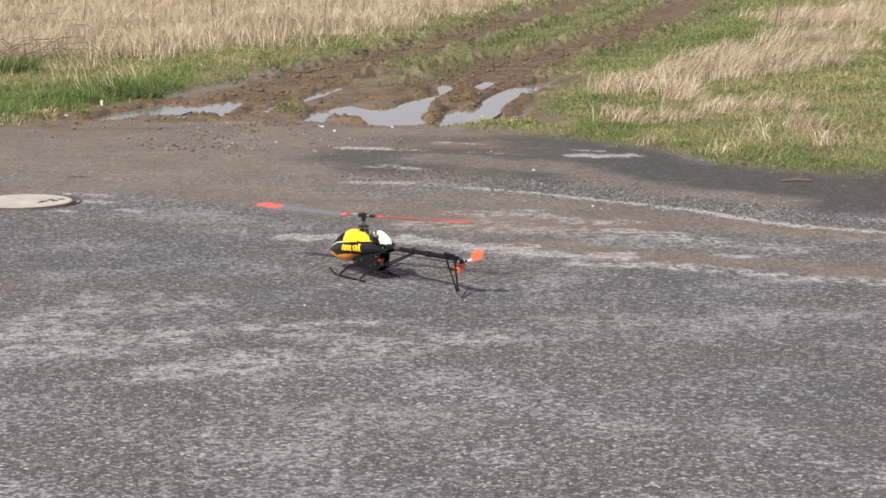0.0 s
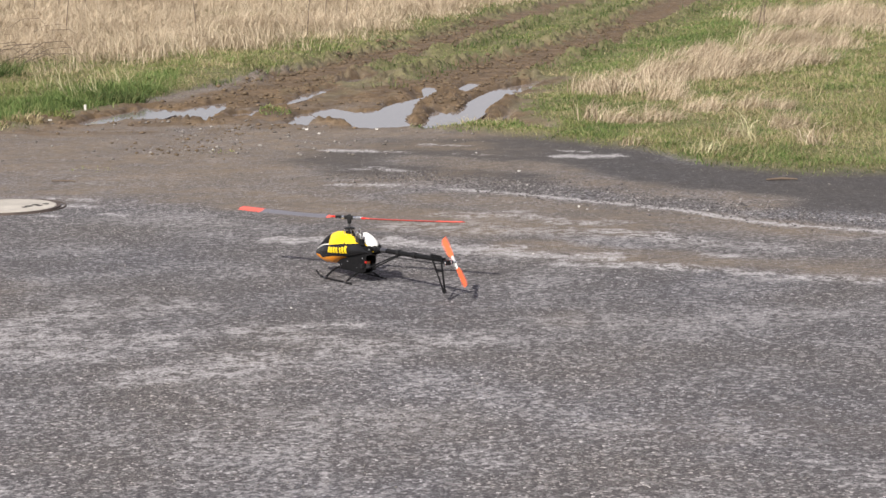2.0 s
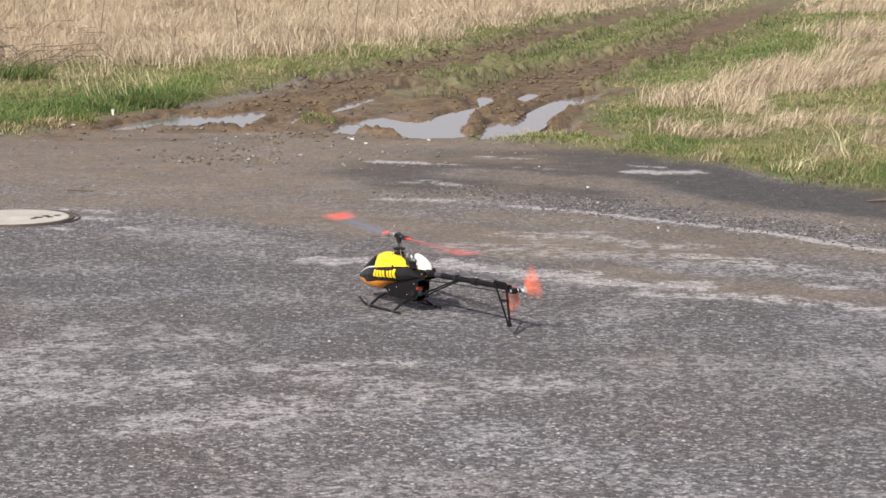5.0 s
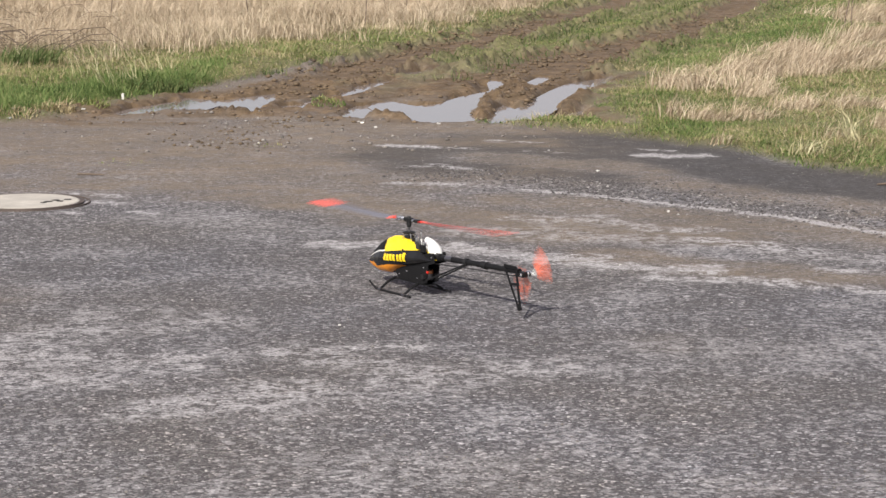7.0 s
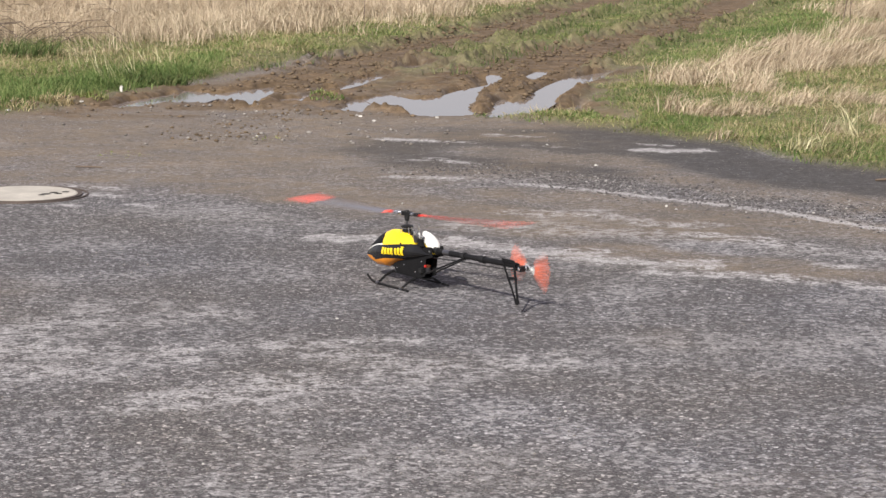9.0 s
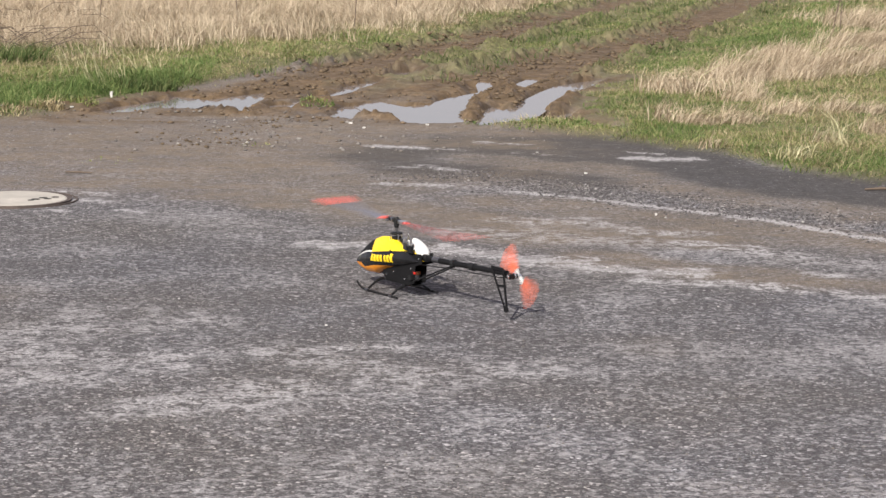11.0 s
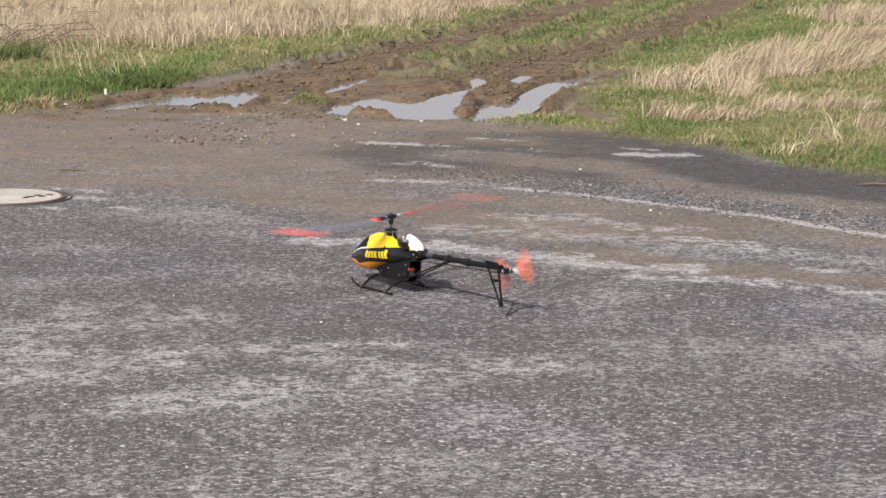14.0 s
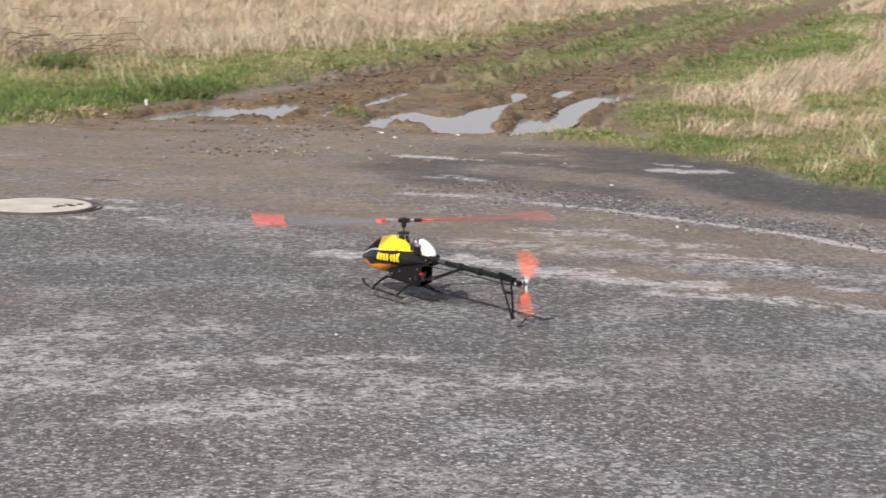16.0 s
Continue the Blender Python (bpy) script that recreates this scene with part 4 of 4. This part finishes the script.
# ---- the model helicopter: x to the nose, y to its left side, z up ----
def interp(table, x):
    return float(np.interp(x, [p[0] for p in table], [p[1] for p in table]))


TOP = [(-0.2, 0.16), (-0.15, 0.178), (-0.13, 0.191), (-0.09, 0.201), (-0.048, 0.21), (0.02, 0.223), (0.08, 0.226), (0.12, 0.222), (0.16, 0.209), (0.2, 0.192), (0.24, 0.168), (0.28, 0.14), (0.305, 0.116), (0.318, 0.103), (0.325, 0.095)]
LOW = [(-0.2, 0.155), (-0.1, 0.128), (0.0, 0.108), (0.05, 0.094), (0.09, 0.078), (0.13, 0.062), (0.2, 0.058), (0.26, 0.068), (0.3, 0.08), (0.325, 0.09)]
WIDE = [(-0.2, 0.03), (-0.1, 0.052), (0.0, 0.064), (0.1, 0.067), (0.17, 0.062), (0.23, 0.05), (0.28, 0.034), (0.31, 0.018), (0.325, 0.003)]


def canopy_point(x, a):
    top, low, wide = interp(TOP, x), interp(LOW, x), interp(WIDE, x)
    mid, half = low + (top - low) * 0.42, 0.0
    c, s = math.cos(a), math.sin(a)
    half = (top - mid) if s > 0 else (mid - low)
    y = wide * math.copysign(abs(c) ** 0.85, c) * (1 - 0.5 * max(s, 0))
    return Vector((x, y, mid + half * math.copysign(abs(s) ** 0.9, s)))


EDGE = [(-0.2, 0.157), (-0.15, 0.176), (-0.13, 0.187), (-0.09, 0.188), (0.0, 0.179), (0.06, 0.17), (0.11, 0.162), (0.15, 0.156), (0.19, 0.149), (0.24, 0.132), (0.28, 0.116), (0.325, 0.0935)]
SPLIT = [(-0.01, 0.112), (0.02, 0.114), (0.1, 0.107), (0.17, 0.092), (0.19, 0.088), (0.22, 0.101), (0.26, 0.098), (0.3, 0.093), (0.325, 0.0908)]


def canopy_angle(x, z):
    """Where round the canopy's section at x its side reaches the height z."""
    lo, hi = -math.pi / 2, math.pi / 2
    for _ in range(30):
        mid = (lo + hi) / 2
        lo, hi = (mid, hi) if canopy_point(x, mid).z < z else (lo, mid)
    return (lo + hi) / 2


def make_canopy(root):
    """The painted shell; its paint edges run along the mesh."""
    bm = bmesh.new()
    nx, bands = 130, (8, 10, 4, 12)
    rings, fronts = [], []
    for i in range(nx + 1):
        k = i / nx
        x = -0.2 + 0.525 * (1 - (1 - k) ** 1.25)
        stops = [-math.pi / 2, canopy_angle(x, interp(SPLIT, x)), canopy_angle(x, interp(EDGE, x)), canopy_angle(x, interp(EDGE, x) + 0.0055), math.pi / 2]
        for q in range(1, 5):
            stops[q] = max(stops[q], stops[q - 1] + 1e-4)
        angles = [a + (b - a) * c / n for a, b, n in zip(stops, stops[1:], bands) for c in range(n)] + [math.pi / 2]
        half = [canopy_point(x, a) for a in angles]
        rings.append([bm.verts.new(v) for v in half] + [bm.verts.new((v.x, -v.y, v.z)) for v in half[-2:0:-1]])
    kinds = [c for c, n in enumerate(bands) for _ in range(n)]
    kinds = kinds + kinds[::-1]
    for p, q in zip(rings, rings[1:]):
        for j, kind in enumerate(kinds):
            f = bm.faces.new((p[j], q[j], q[(j + 1) % len(p)], p[(j + 1) % len(p)]))
            c = f.calc_center_median()
            ahead = c.x > 0.172 - 0.75 * abs(c.y)
            f.material_index = (2 if c.x > 0.0 else 0, 0, 3 if ahead else 1, 4 if ahead else 1)[kind]
    bm.faces.new(rings[-1])
    bm.faces.new(rings[0])
    can = smooth(part("canopy", bm, [GLOSS, YELLOW, ORANGE, SILVERY, SMOKE], root, "black, yellow and orange glossy painted canopy"), 50)
    # block lettering as plain yellow shapes on both sides
    for side in (1, -1):
        for x0, x1, z0, z1 in ((0.122, 0.102, 0.125, 0.152), (0.098, 0.08, 0.126, 0.153), (0.076, 0.058, 0.128, 0.155), (0.054, 0.036, 0.13, 0.157),
                               (0.024, 0.008, 0.132, 0.16), (0.004, -0.012, 0.133, 0.164), (-0.016, -0.034, 0.135, 0.171)):
            bm = bmesh.new()
            rows = []
            for k in range(6):
                z = z0 + (z1 - z0) * k / 5
                ring = []
                for x, lift in ((x0 - 0.0015, 0.002), (x1 + 0.0015, 0.002), (x1 + 0.0015, -0.002), (x0 - 0.0015, -0.002)):
                    best = min((canopy_point(x, a * 0.01) for a in range(-140, 156)), key=lambda p: abs(p.z - z))
                    ring.append(bm.verts.new((x, side * (best.y + lift), z)))
                rows.append(ring)
            for a, b in zip(rows, rows[1:]):
                for k in range(4):
                    bm.faces.new((a[k], a[(k + 1) % 4], b[(k + 1) % 4], b[k]))
            bm.faces.new(rows[0][::-1])
            bm.faces.new(rows[-1])
            part("decal_block", bm, YELLOW, can, "yellow decal shape")
    bm = bmesh.new()
    lathe(bm, [(0.004, 0), (0.004, 0.004), (0.0025, 0.005)], Euler((radians(-90), 0, 0)).to_matrix(), (-0.02, 0.058, 0.185), 10)
    part("grommet", bm, BLACK, can)


def make_helicopter():
    root = new("model_helicopter")
    make_canopy(root)
    # side frames with lightening holes built as bars
    for side in (1, -1):
        bm = bmesh.new()
        y = 0.028 * side
        plate(bm, [(0.06, 0.05), (0.085, 0.072), (0.08, 0.1), (-0.01, 0.125), (-0.16, 0.185), (-0.205, 0.19), (-0.21, 0.15), (-0.16, 0.135), (-0.15, 0.06), (-0.1, 0.045)], 0.0025, "y", y)
        frame_plate = part("side_frame", bm, CARBON, root, "black carbon side frame")
        for x, z in ((0.055, 0.07), (0.0, 0.09), (-0.08, 0.07), (-0.13, 0.12), (-0.19, 0.17)):
            bm = bmesh.new()
            lathe(bm, [(0.0035, 0), (0.0035, 0.003), (0.002, 0.004)], Euler((radians(-90 * side), 0, 0)).to_matrix(), (x, y + 0.001 * side, z), 8)
            part("frame_screw", bm, METAL, frame_plate)
    bm = bmesh.new()
    box(bm, (0.24, 0.05, 0.006), (-0.02, 0, 0.046), bevel=0.002)
    part("bottom_plate", bm, BLACK, root)
    bm = bmesh.new()
    box(bm, (0.13, 0.045, 0.036), (0.06, 0, 0.085), bevel=0.004)
    part("battery_pack", bm, BLACK, root, "black wrapped battery pack")
    bm = bmesh.new()
    lathe(bm, [(0.018, 0), (0.022, 0.004), (0.022, 0.04), (0.016, 0.046)], at=(-0.115, 0, 0.065), sides=24)
    part("motor", bm, STEEL, root, "dark steel can motor")
    bm = bmesh.new()
    lathe(bm, [(0.0225, 0), (0.0235, 0.002), (0.0235, 0.012), (0.0225, 0.014)], at=(-0.115, 0, 0.092), sides=24)
    part("motor_band", bm, COPPER, root, "copper-coloured motor band")
    # a blinking LED's red glow, put in as plain colour on a box
    bm = bmesh.new()
    box(bm, (0.01, 0.008, 0.01), (-0.16, 0.032, 0.106), bevel=0.002)
    part("led_glow_box", bm, RED, root, "small red box coloured for the glow of a blinking LED")
    bm = bmesh.new()
    box(bm, (0.02, 0.014, 0.02), (-0.135, 0.036, 0.085), bevel=0.002)
    part("receiver", bm, BLACK, root)
    # white dome behind the mast
    bm = bmesh.new()
    bmesh.ops.create_uvsphere(bm, u_segments=28, v_segments=18, radius=1.0)
    for v in bm.verts:
        v.co.yz = v.co.yz * (1.0 - 0.22 * v.co.x)
    bmesh.ops.transform(bm, matrix=Matrix.Translation((-0.135, -0.014, 0.202)) @ Matrix.Rotation(radians(-34), 4, "Y") @ Matrix.Diagonal((0.06, 0.028, 0.024, 1)), verts=bm.verts[:])
    smooth(part("white_dome", bm, WHITE, root, "smooth white plastic dome behind the mast"), 60)
    # servos and links round the mast
    for x, y, z, size, mat, name in ((-0.085, 0.022, 0.212, (0.02, 0.01, 0.024), BLACK, "servo"), (-0.085, -0.022, 0.214, (0.02, 0.01, 0.026), METAL, "servo"),
                                     (-0.118, 0.006, 0.216, (0.016, 0.026, 0.018), METAL, "bearing_block"), (0.02, 0.0, 0.228, (0.03, 0.03, 0.012), BLACK, "mast_block"),
                                     (-0.135, 0.02, 0.212, (0.01, 0.008, 0.024), METAL, "link_arm"), (-0.06, 0.012, 0.232, (0.008, 0.006, 0.02), METAL, "link_arm"), (-0.1, 0.026, 0.205, (0.03, 0.006, 0.008), BLACK, "servo_arm"), (-0.108, 0.024, 0.222, (0.008, 0.006, 0.03), WHITE, "link_arm"), (-0.07, 0.024, 0.226, (0.007, 0.006, 0.026), METAL, "link_arm"), (-0.128, 0.03, 0.2, (0.03, 0.012, 0.03), BLACK, "servo"), (-0.092, 0.03, 0.21, (0.026, 0.01, 0.03), STEEL, "servo"), (-0.05, 0.02, 0.226, (0.022, 0.012, 0.016), BLACK, "servo"), (-0.115, 0.034, 0.224, (0.006, 0.006, 0.02), METAL, "link_arm")):
        bm = bmesh.new()
        box(bm, size, (x, y, z), bevel=0.002)
        part(name, bm, mat, root)
    bm = bmesh.new()
    rod(bm, [(0.02, 0, 0.1), (0.02, 0, 0.292)], 0.005, 12)
    part("mast", bm, STEEL, root, "steel main mast")
    bm = bmesh.new()
    lathe(bm, [(0.012, 0), (0.026, 0.003), (0.028, 0.008), (0.014, 0.013), (0.008, 0.014)], at=(0.02, 0, 0.24), sides=20)
    smooth(part("swashplate", bm, BLACK, root, "black swashplate"), 40)
    for a in (40, 160, 280):
        bm = bmesh.new()
        ca, sa = math.cos(radians(a)), math.sin(radians(a))
        rod(bm, [(0.02 + 0.03 * ca, 0.03 * sa, 0.205), (0.02 + 0.025 * ca, 0.025 * sa, 0.246)], 0.0016, 6)
        part("linkage_rod", bm, METAL, root)
    for y in (0.014, -0.014):
        bm = bmesh.new()
        rod(bm, [(-0.045, y, 0.2), (-0.05, y, 0.262)], 0.0028, 8)
        part("guide_post", bm, METAL, root, "bright metal guide post")
    # landing gear
    for x in (0.1, -0.08):
        for side in (1, -1):
            bm = bmesh.new()
            rod(bm, [(x, 0.016 * side, 0.046), (x, 0.032 * side, 0.045), (x, 0.06 * side, 0.034), (x, 0.092 * side, 0.012), (x, 0.1 * side, 0.006)], 0.005, 8, [0.006, 0.006, 0.0055, 0.005, 0.006])
            part("skid_strut", bm, BLACK, root)
    for side in (1, -1):
        bm = bmesh.new()
        rod(bm, [(-0.13, 0.1 * side, 0.006), (-0.05, 0.1 * side, 0.006), (0.09, 0.1 * side, 0.006), (0.135, 0.1 * side, 0.009), (0.16, 0.1 * side, 0.018), (0.178, 0.1 * side, 0.032)], 0.005, 8)
        pipe = smooth(part("skid", bm, BLACK, root, "thin black skid pipe"), 50)
        for x in (0.1, -0.08):
            bm = bmesh.new()
            lathe(bm, [(0.0068, -0.009), (0.0075, -0.006), (0.0075, 0.006), (0.0068, 0.009)], Euler((0, radians(90), 0)).to_matrix(), (x, 0.1 * side, 0.006), 10)
            part("skid_clip", bm, STEEL, pipe)
    # tail
    bm = bmesh.new()
    rod(bm, [(-0.17, 0, 0.17), (-0.765, 0, 0.19)], 0.0115, 16)
    boom = smooth(part("tail_boom", bm, CARBON, root, "black carbon tail boom"), 50)
    bm = bmesh.new()
    rod(bm, [(-0.255, 0, 0.1729), (-0.3, 0, 0.1745)], 0.0118, 16)
    smooth(part("boom_sticker", bm, STEEL, boom, "pale sticker on the boom"), 50)
    for x, w in ((-0.2, 0.03), (-0.4, 0.018), (-0.53, 0.03)):
        bm = bmesh.new()
        rod(bm, [(x - w / 2, 0, 0.17 + (-0.17 - x) * 0.0336), (x + w / 2, 0, 0.17 + (-0.17 - x) * 0.0336)], 0.0155, 14)
        smooth(part("boom_clamp", bm, BLACK, boom), 50)
    for side in (1, -1):
        bm = bmesh.new()
        rod(bm, [(-0.14, 0.028 * side, 0.068), (-0.41, 0.011 * side, 0.172)], 0.0036, 8)
        part("boom_brace", bm, BLACK, root, "thin black boom brace")
    bm = bmesh.new()
    rod(bm, [(-0.15, 0.02, 0.142), (-0.4, 0.018, 0.158), (-0.75, 0.016, 0.172)], 0.0022, 6)
    part("tail_pushrod", bm, BLACK, root)
    bm = bmesh.new()
    box(bm, (0.032, 0.026, 0.022), (-0.778, -0.006, 0.18), bevel=0.004)
    case = part("tail_gearbox", bm, BLACK, root, "black tail gearbox")
    bm = bmesh.new()
    lathe(bm, [(0.011, 0), (0.013, 0.003), (0.013, 0.012), (0.008, 0.014)], Euler((radians(90), 0, 0)).to_matrix(), (-0.775, -0.022, 0.179), 14)
    part("bearing_cap", bm, METAL, case, "bright metal bearing cap")
    for y, r, mat in ((0.012, 0.009, METAL), (-0.03, 0.0095, BLACK), (-0.036, 0.011, METAL)):
        bm = bmesh.new()
        lathe(bm, [(r * 0.8, 0), (r, 0.0015), (r, 0.0045), (r * 0.8, 0.006)], Euler((radians(90), 0, 0)).to_matrix(), (-0.782, y, 0.179), 14)
        part("shaft_collar", bm, mat, case)
    bm = bmesh.new()
    rod(bm, [(-0.785, -0.03, 0.178), (-0.785, -0.052, 0.177)], 0.004, 10)
    part("tail_shaft", bm, STEEL, case)
    bm = bmesh.new()
    rod(bm, [(-0.74, 0.016, 0.172), (-0.765, -0.03, 0.174), (-0.772, -0.05, 0.18)], 0.003, 6)
    part("pitch_lever", bm, BLACK, case)
    # open lower fin: a loop of two arms meeting at the foot
    bm = bmesh.new()
    plate(bm, [(-0.685, 0.212), (-0.765, 0.212), (-0.772, 0.2), (-0.680, 0.2)], 0.003, "y", 0.016)
    plate(bm, [(-0.682, 0.2), (-0.694, 0.2), (-0.772, 0.062), (-0.775, 0.04), (-0.77, 0.04), (-0.762, 0.062)], 0.003, "y", 0.016)
    plate(bm, [(-0.758, 0.2), (-0.77, 0.2), (-0.79, 0.062), (-0.798, 0.045), (-0.786, 0.04), (-0.778, 0.062)], 0.003, "y", 0.016)
    plate(bm, [(-0.763, 0.064), (-0.79, 0.064), (-0.794, 0.046), (-0.785, 0.038), (-0.774, 0.038), (-0.767, 0.048)], 0.003, "y", 0.0165)
    plate(bm, [(-0.715, 0.142), (-0.782, 0.148), (-0.783, 0.138), (-0.721, 0.132)], 0.003, "y", 0.0165)
    part("tail_fin", bm, CARBON, root, "open black carbon tail fin")
    # main rotor
    bm = bmesh.new()
    box(bm, (0.05, 0.02, 0.018), (0, 0, 0), bevel=0.003)
    lathe(bm, [(0.009, -0.03), (0.011, -0.02), (0.011, 0.008), (0.008, 0.014), (0.003, 0.015)], sides=16)
    rotor = part("main_rotor", bm, BLACK, root, "black rotor head with two long blades")
    for end in (1, -1):
        bm = bmesh.new()
        rod(bm, [(0.024 * end, 0, 0), (0.05 * end, 0, 0)], 0.007, 10)
        part("spindle", bm, METAL, rotor, "bright metal spindle")
        bm = bmesh.new()
        box(bm, (0.034, 0.024, 0.014), (0.058 * end, 0, 0), bevel=0.004)
        part("blade_grip", bm, METAL if end > 0 else BLACK, rotor)
        bm = bmesh.new()
        box(bm, (0.022, 0.014, 0.009), (0.085 * end, 0, 0), bevel=0.003)
        part("grip_end", bm, RED, rotor, "red blade grip end")
        bm = bmesh.new()
        box(bm, (0.006, 0.022, 0.005), (0.052 * end, 0.02 * end, -0.004), bevel=0.001)
        part("pitch_arm", bm, METAL, rotor)
        part_blade(rotor, end)
    # tail rotor
    bm = bmesh.new()
    lathe(bm, [(0.006, -0.007), (0.008, -0.004), (0.008, 0.005), (0.004, 0.008)], Euler((radians(90), 0, 0)).to_matrix(), sides=14)
    tail = part("tail_rotor", bm, METAL, root, "bright metal tail rotor hub with two orange blades")
    for end in (1, -1):
        bm = bmesh.new()
        box(bm, (0.009, 0.008, 0.03), (0, 0, 0.02 * end), bevel=0.002)
        part("tail_grip", bm, WHITE, tail, "white tail blade grip")
        bm = bmesh.new()
        outline = [(-0.009, 0.03), (0.013, 0.034), (0.022, 0.05), (0.024, 0.116), (0.014, 0.132), (-0.007, 0.13), (-0.013, 0.104), (-0.013, 0.045)]
        plate(bm, [(a * end, b * end) for a, b in outline], 0.0024, "y", 0.0)
        bmesh.ops.rotate(bm, verts=bm.verts[:], matrix=Matrix.Rotation(radians(7 * end), 3, "Z"))
        part("tail_blade", bm, FLUO_TAIL, tail, "fluorescent orange tail blade")
    tagged(root, "model helicopter with black, yellow and orange canopy running on tarmac", "model helicopter")
    return root, rotor, tail


def part_blade(rotor, end):
    """A main blade: dark above, sky sheen in its colour, with a red tip, red below, pitched nose up; it turns clockwise
    from above.
    """
    bm = bmesh.new()
    chord, root_r, tip_r, n = 0.048, 0.098, 0.64, 24
    section = [(0.27, 0.0), (0.18, 0.0032), (0.0, 0.0036), (-0.4, 0.0018), (-0.73, 0.0), (-0.4, -0.0018), (0.0, -0.0036), (0.18, -0.0032)]
    tilt = radians(8.5)
    rings = []
    for i in range(n + 1):
        r = root_r + (tip_r - root_r) * i / n
        w = chord * (0.55 + 0.45 * min(1, i / 2.0)) * (0.8 if i == n else 1.0)
        ring = []
        for c, h in section:
            fwd, up = -c * w, h
            y, z = fwd * math.cos(tilt), up - fwd * math.sin(tilt)
            ring.append(bm.verts.new((r * end, y * end, z + 0.018 * ((r - root_r) / tip_r) ** 1.5)))
        rings.append(ring)
    m = len(section)
    for i, (a, b) in enumerate(zip(rings, rings[1:])):
        for k in range(m):
            f = bm.faces.new((a[k], a[(k + 1) % m], b[(k + 1) % m], b[k]))
            f.material_index = 1 if (i >= n - 6 or i < 1) else 2 if (k >= 4 or k == 0) else 0
    bm.faces.new(rings[0]).material_index = 1
    bm.faces.new(rings[-1]).material_index = 1
    smooth(part("main_blade", bm, [BLADE_TOP, FLUO, BLADE_LOW], rotor, "long blade, black above with sky sheen coloured in, fluorescent red tip and underside"), 40)


HELI_YAW = 123.3
HELI, ROTOR, TAIL = make_helicopter()

# seconds and the heading in degrees of a blade of each rotor
MAIN_AT = [(0, 143), (0.5, 178), (1, 174), (1.5, 154), (2, 147), (2.5, 195), (3, 215), (3.5, 238), (4, 131), (6.5, 92), (7, 128), (7.5, 192), (8, 125), (8.5, 95),
           (11, 116), (11.5, 149), (12, 192), (12.5, 109), (13, 192), (13.5, 133), (14, 229), (14.5, 199), (15, 191), (15.5, 227), (16, 189)]
TAIL_AT = [(0, 66), (0.5, 129), (1, 82), (1.5, 70), (2, 143), (2.5, 140), (3, 40), (3.5, 24), (4, 107), (6.5, 0), (7, 62), (7.5, 151), (8, 62), (8.5, 133),
           (11, 133), (11.5, 169), (12, 130), (12.5, 158), (13, 84), (13.5, 88), (14, 74), (14.5, 75), (15, 52), (15.5, 163), (16, 10)]


def spin(marks, rates, sense):
    """A running angle for every thirtieth of a second that passes each mark (a two-bladed rotor looks alike every half turn) and speeds up."""
    angle, out = marks[0][1], [(0.0, marks[0][1])]
    for (t0, a0), (t1, a1) in zip(marks, marks[1:]):
        count = round((t1 - t0) * FPS)
        rate = interp(rates, (t0 + t1) / 2)
        turn = ((a1 - angle) * sense) % 180
        turn += 180 * max(0, round((rate * count - turn) / 180))
        out += [(t0 + k / FPS, angle + sense * turn * k / count) for k in range(1, count + 1)]
        angle += sense * turn
    return out


# seconds, place, roll, pitch, heading
HELI_ROWS = [(0.0, 0.005, -0.01, 0.003, -1.6, -0.3, HELI_YAW), (13.0, 0.005, -0.01, 0.003, -1.6, -0.3, HELI_YAW), (14.0, 0.005, -0.01, 0.004, -1.6, 0.1, HELI_YAW),
             (14.6, 0.005, -0.01, 0.004, -1.6, 0.3, HELI_YAW), (15.4, 0.005, -0.01, 0.003, -1.6, -0.3, HELI_YAW), (15.65, 0.003, -0.008, 0.004, -1.6, -0.5, HELI_YAW),
             (15.85, -0.014, 0.018, 0.02, -1.6, -1.7, HELI_YAW + 1.0), (16.0, -0.03, 0.045, 0.04, -1.5, -2.6, HELI_YAW + 1.9)]


def motions():
    """The helicopter stands until it lifts off at the end; both rotors run up."""
    walk(HELI, [(t, pose(x, y, z, roll, pitch, yaw)) for t, x, y, z, roll, pitch, yaw in HELI_ROWS])
    walk(ROTOR, [(t, pose(0.02, 0, 0.3, 0, 0, a - HELI_YAW)) for t, a in spin(MAIN_AT, [(0, 3.4), (2.5, 4), (4, 9.5), (8, 17), (12, 25), (16, 33)], -1)])
    walk(TAIL, [(t, pose(-0.785, -0.046, 0.176, 0, -a, 0)) for t, a in spin(TAIL_AT, [(0, 13), (2.5, 18), (4, 48), (6, 82.5), (16, 82.5)], 1)])


motions()
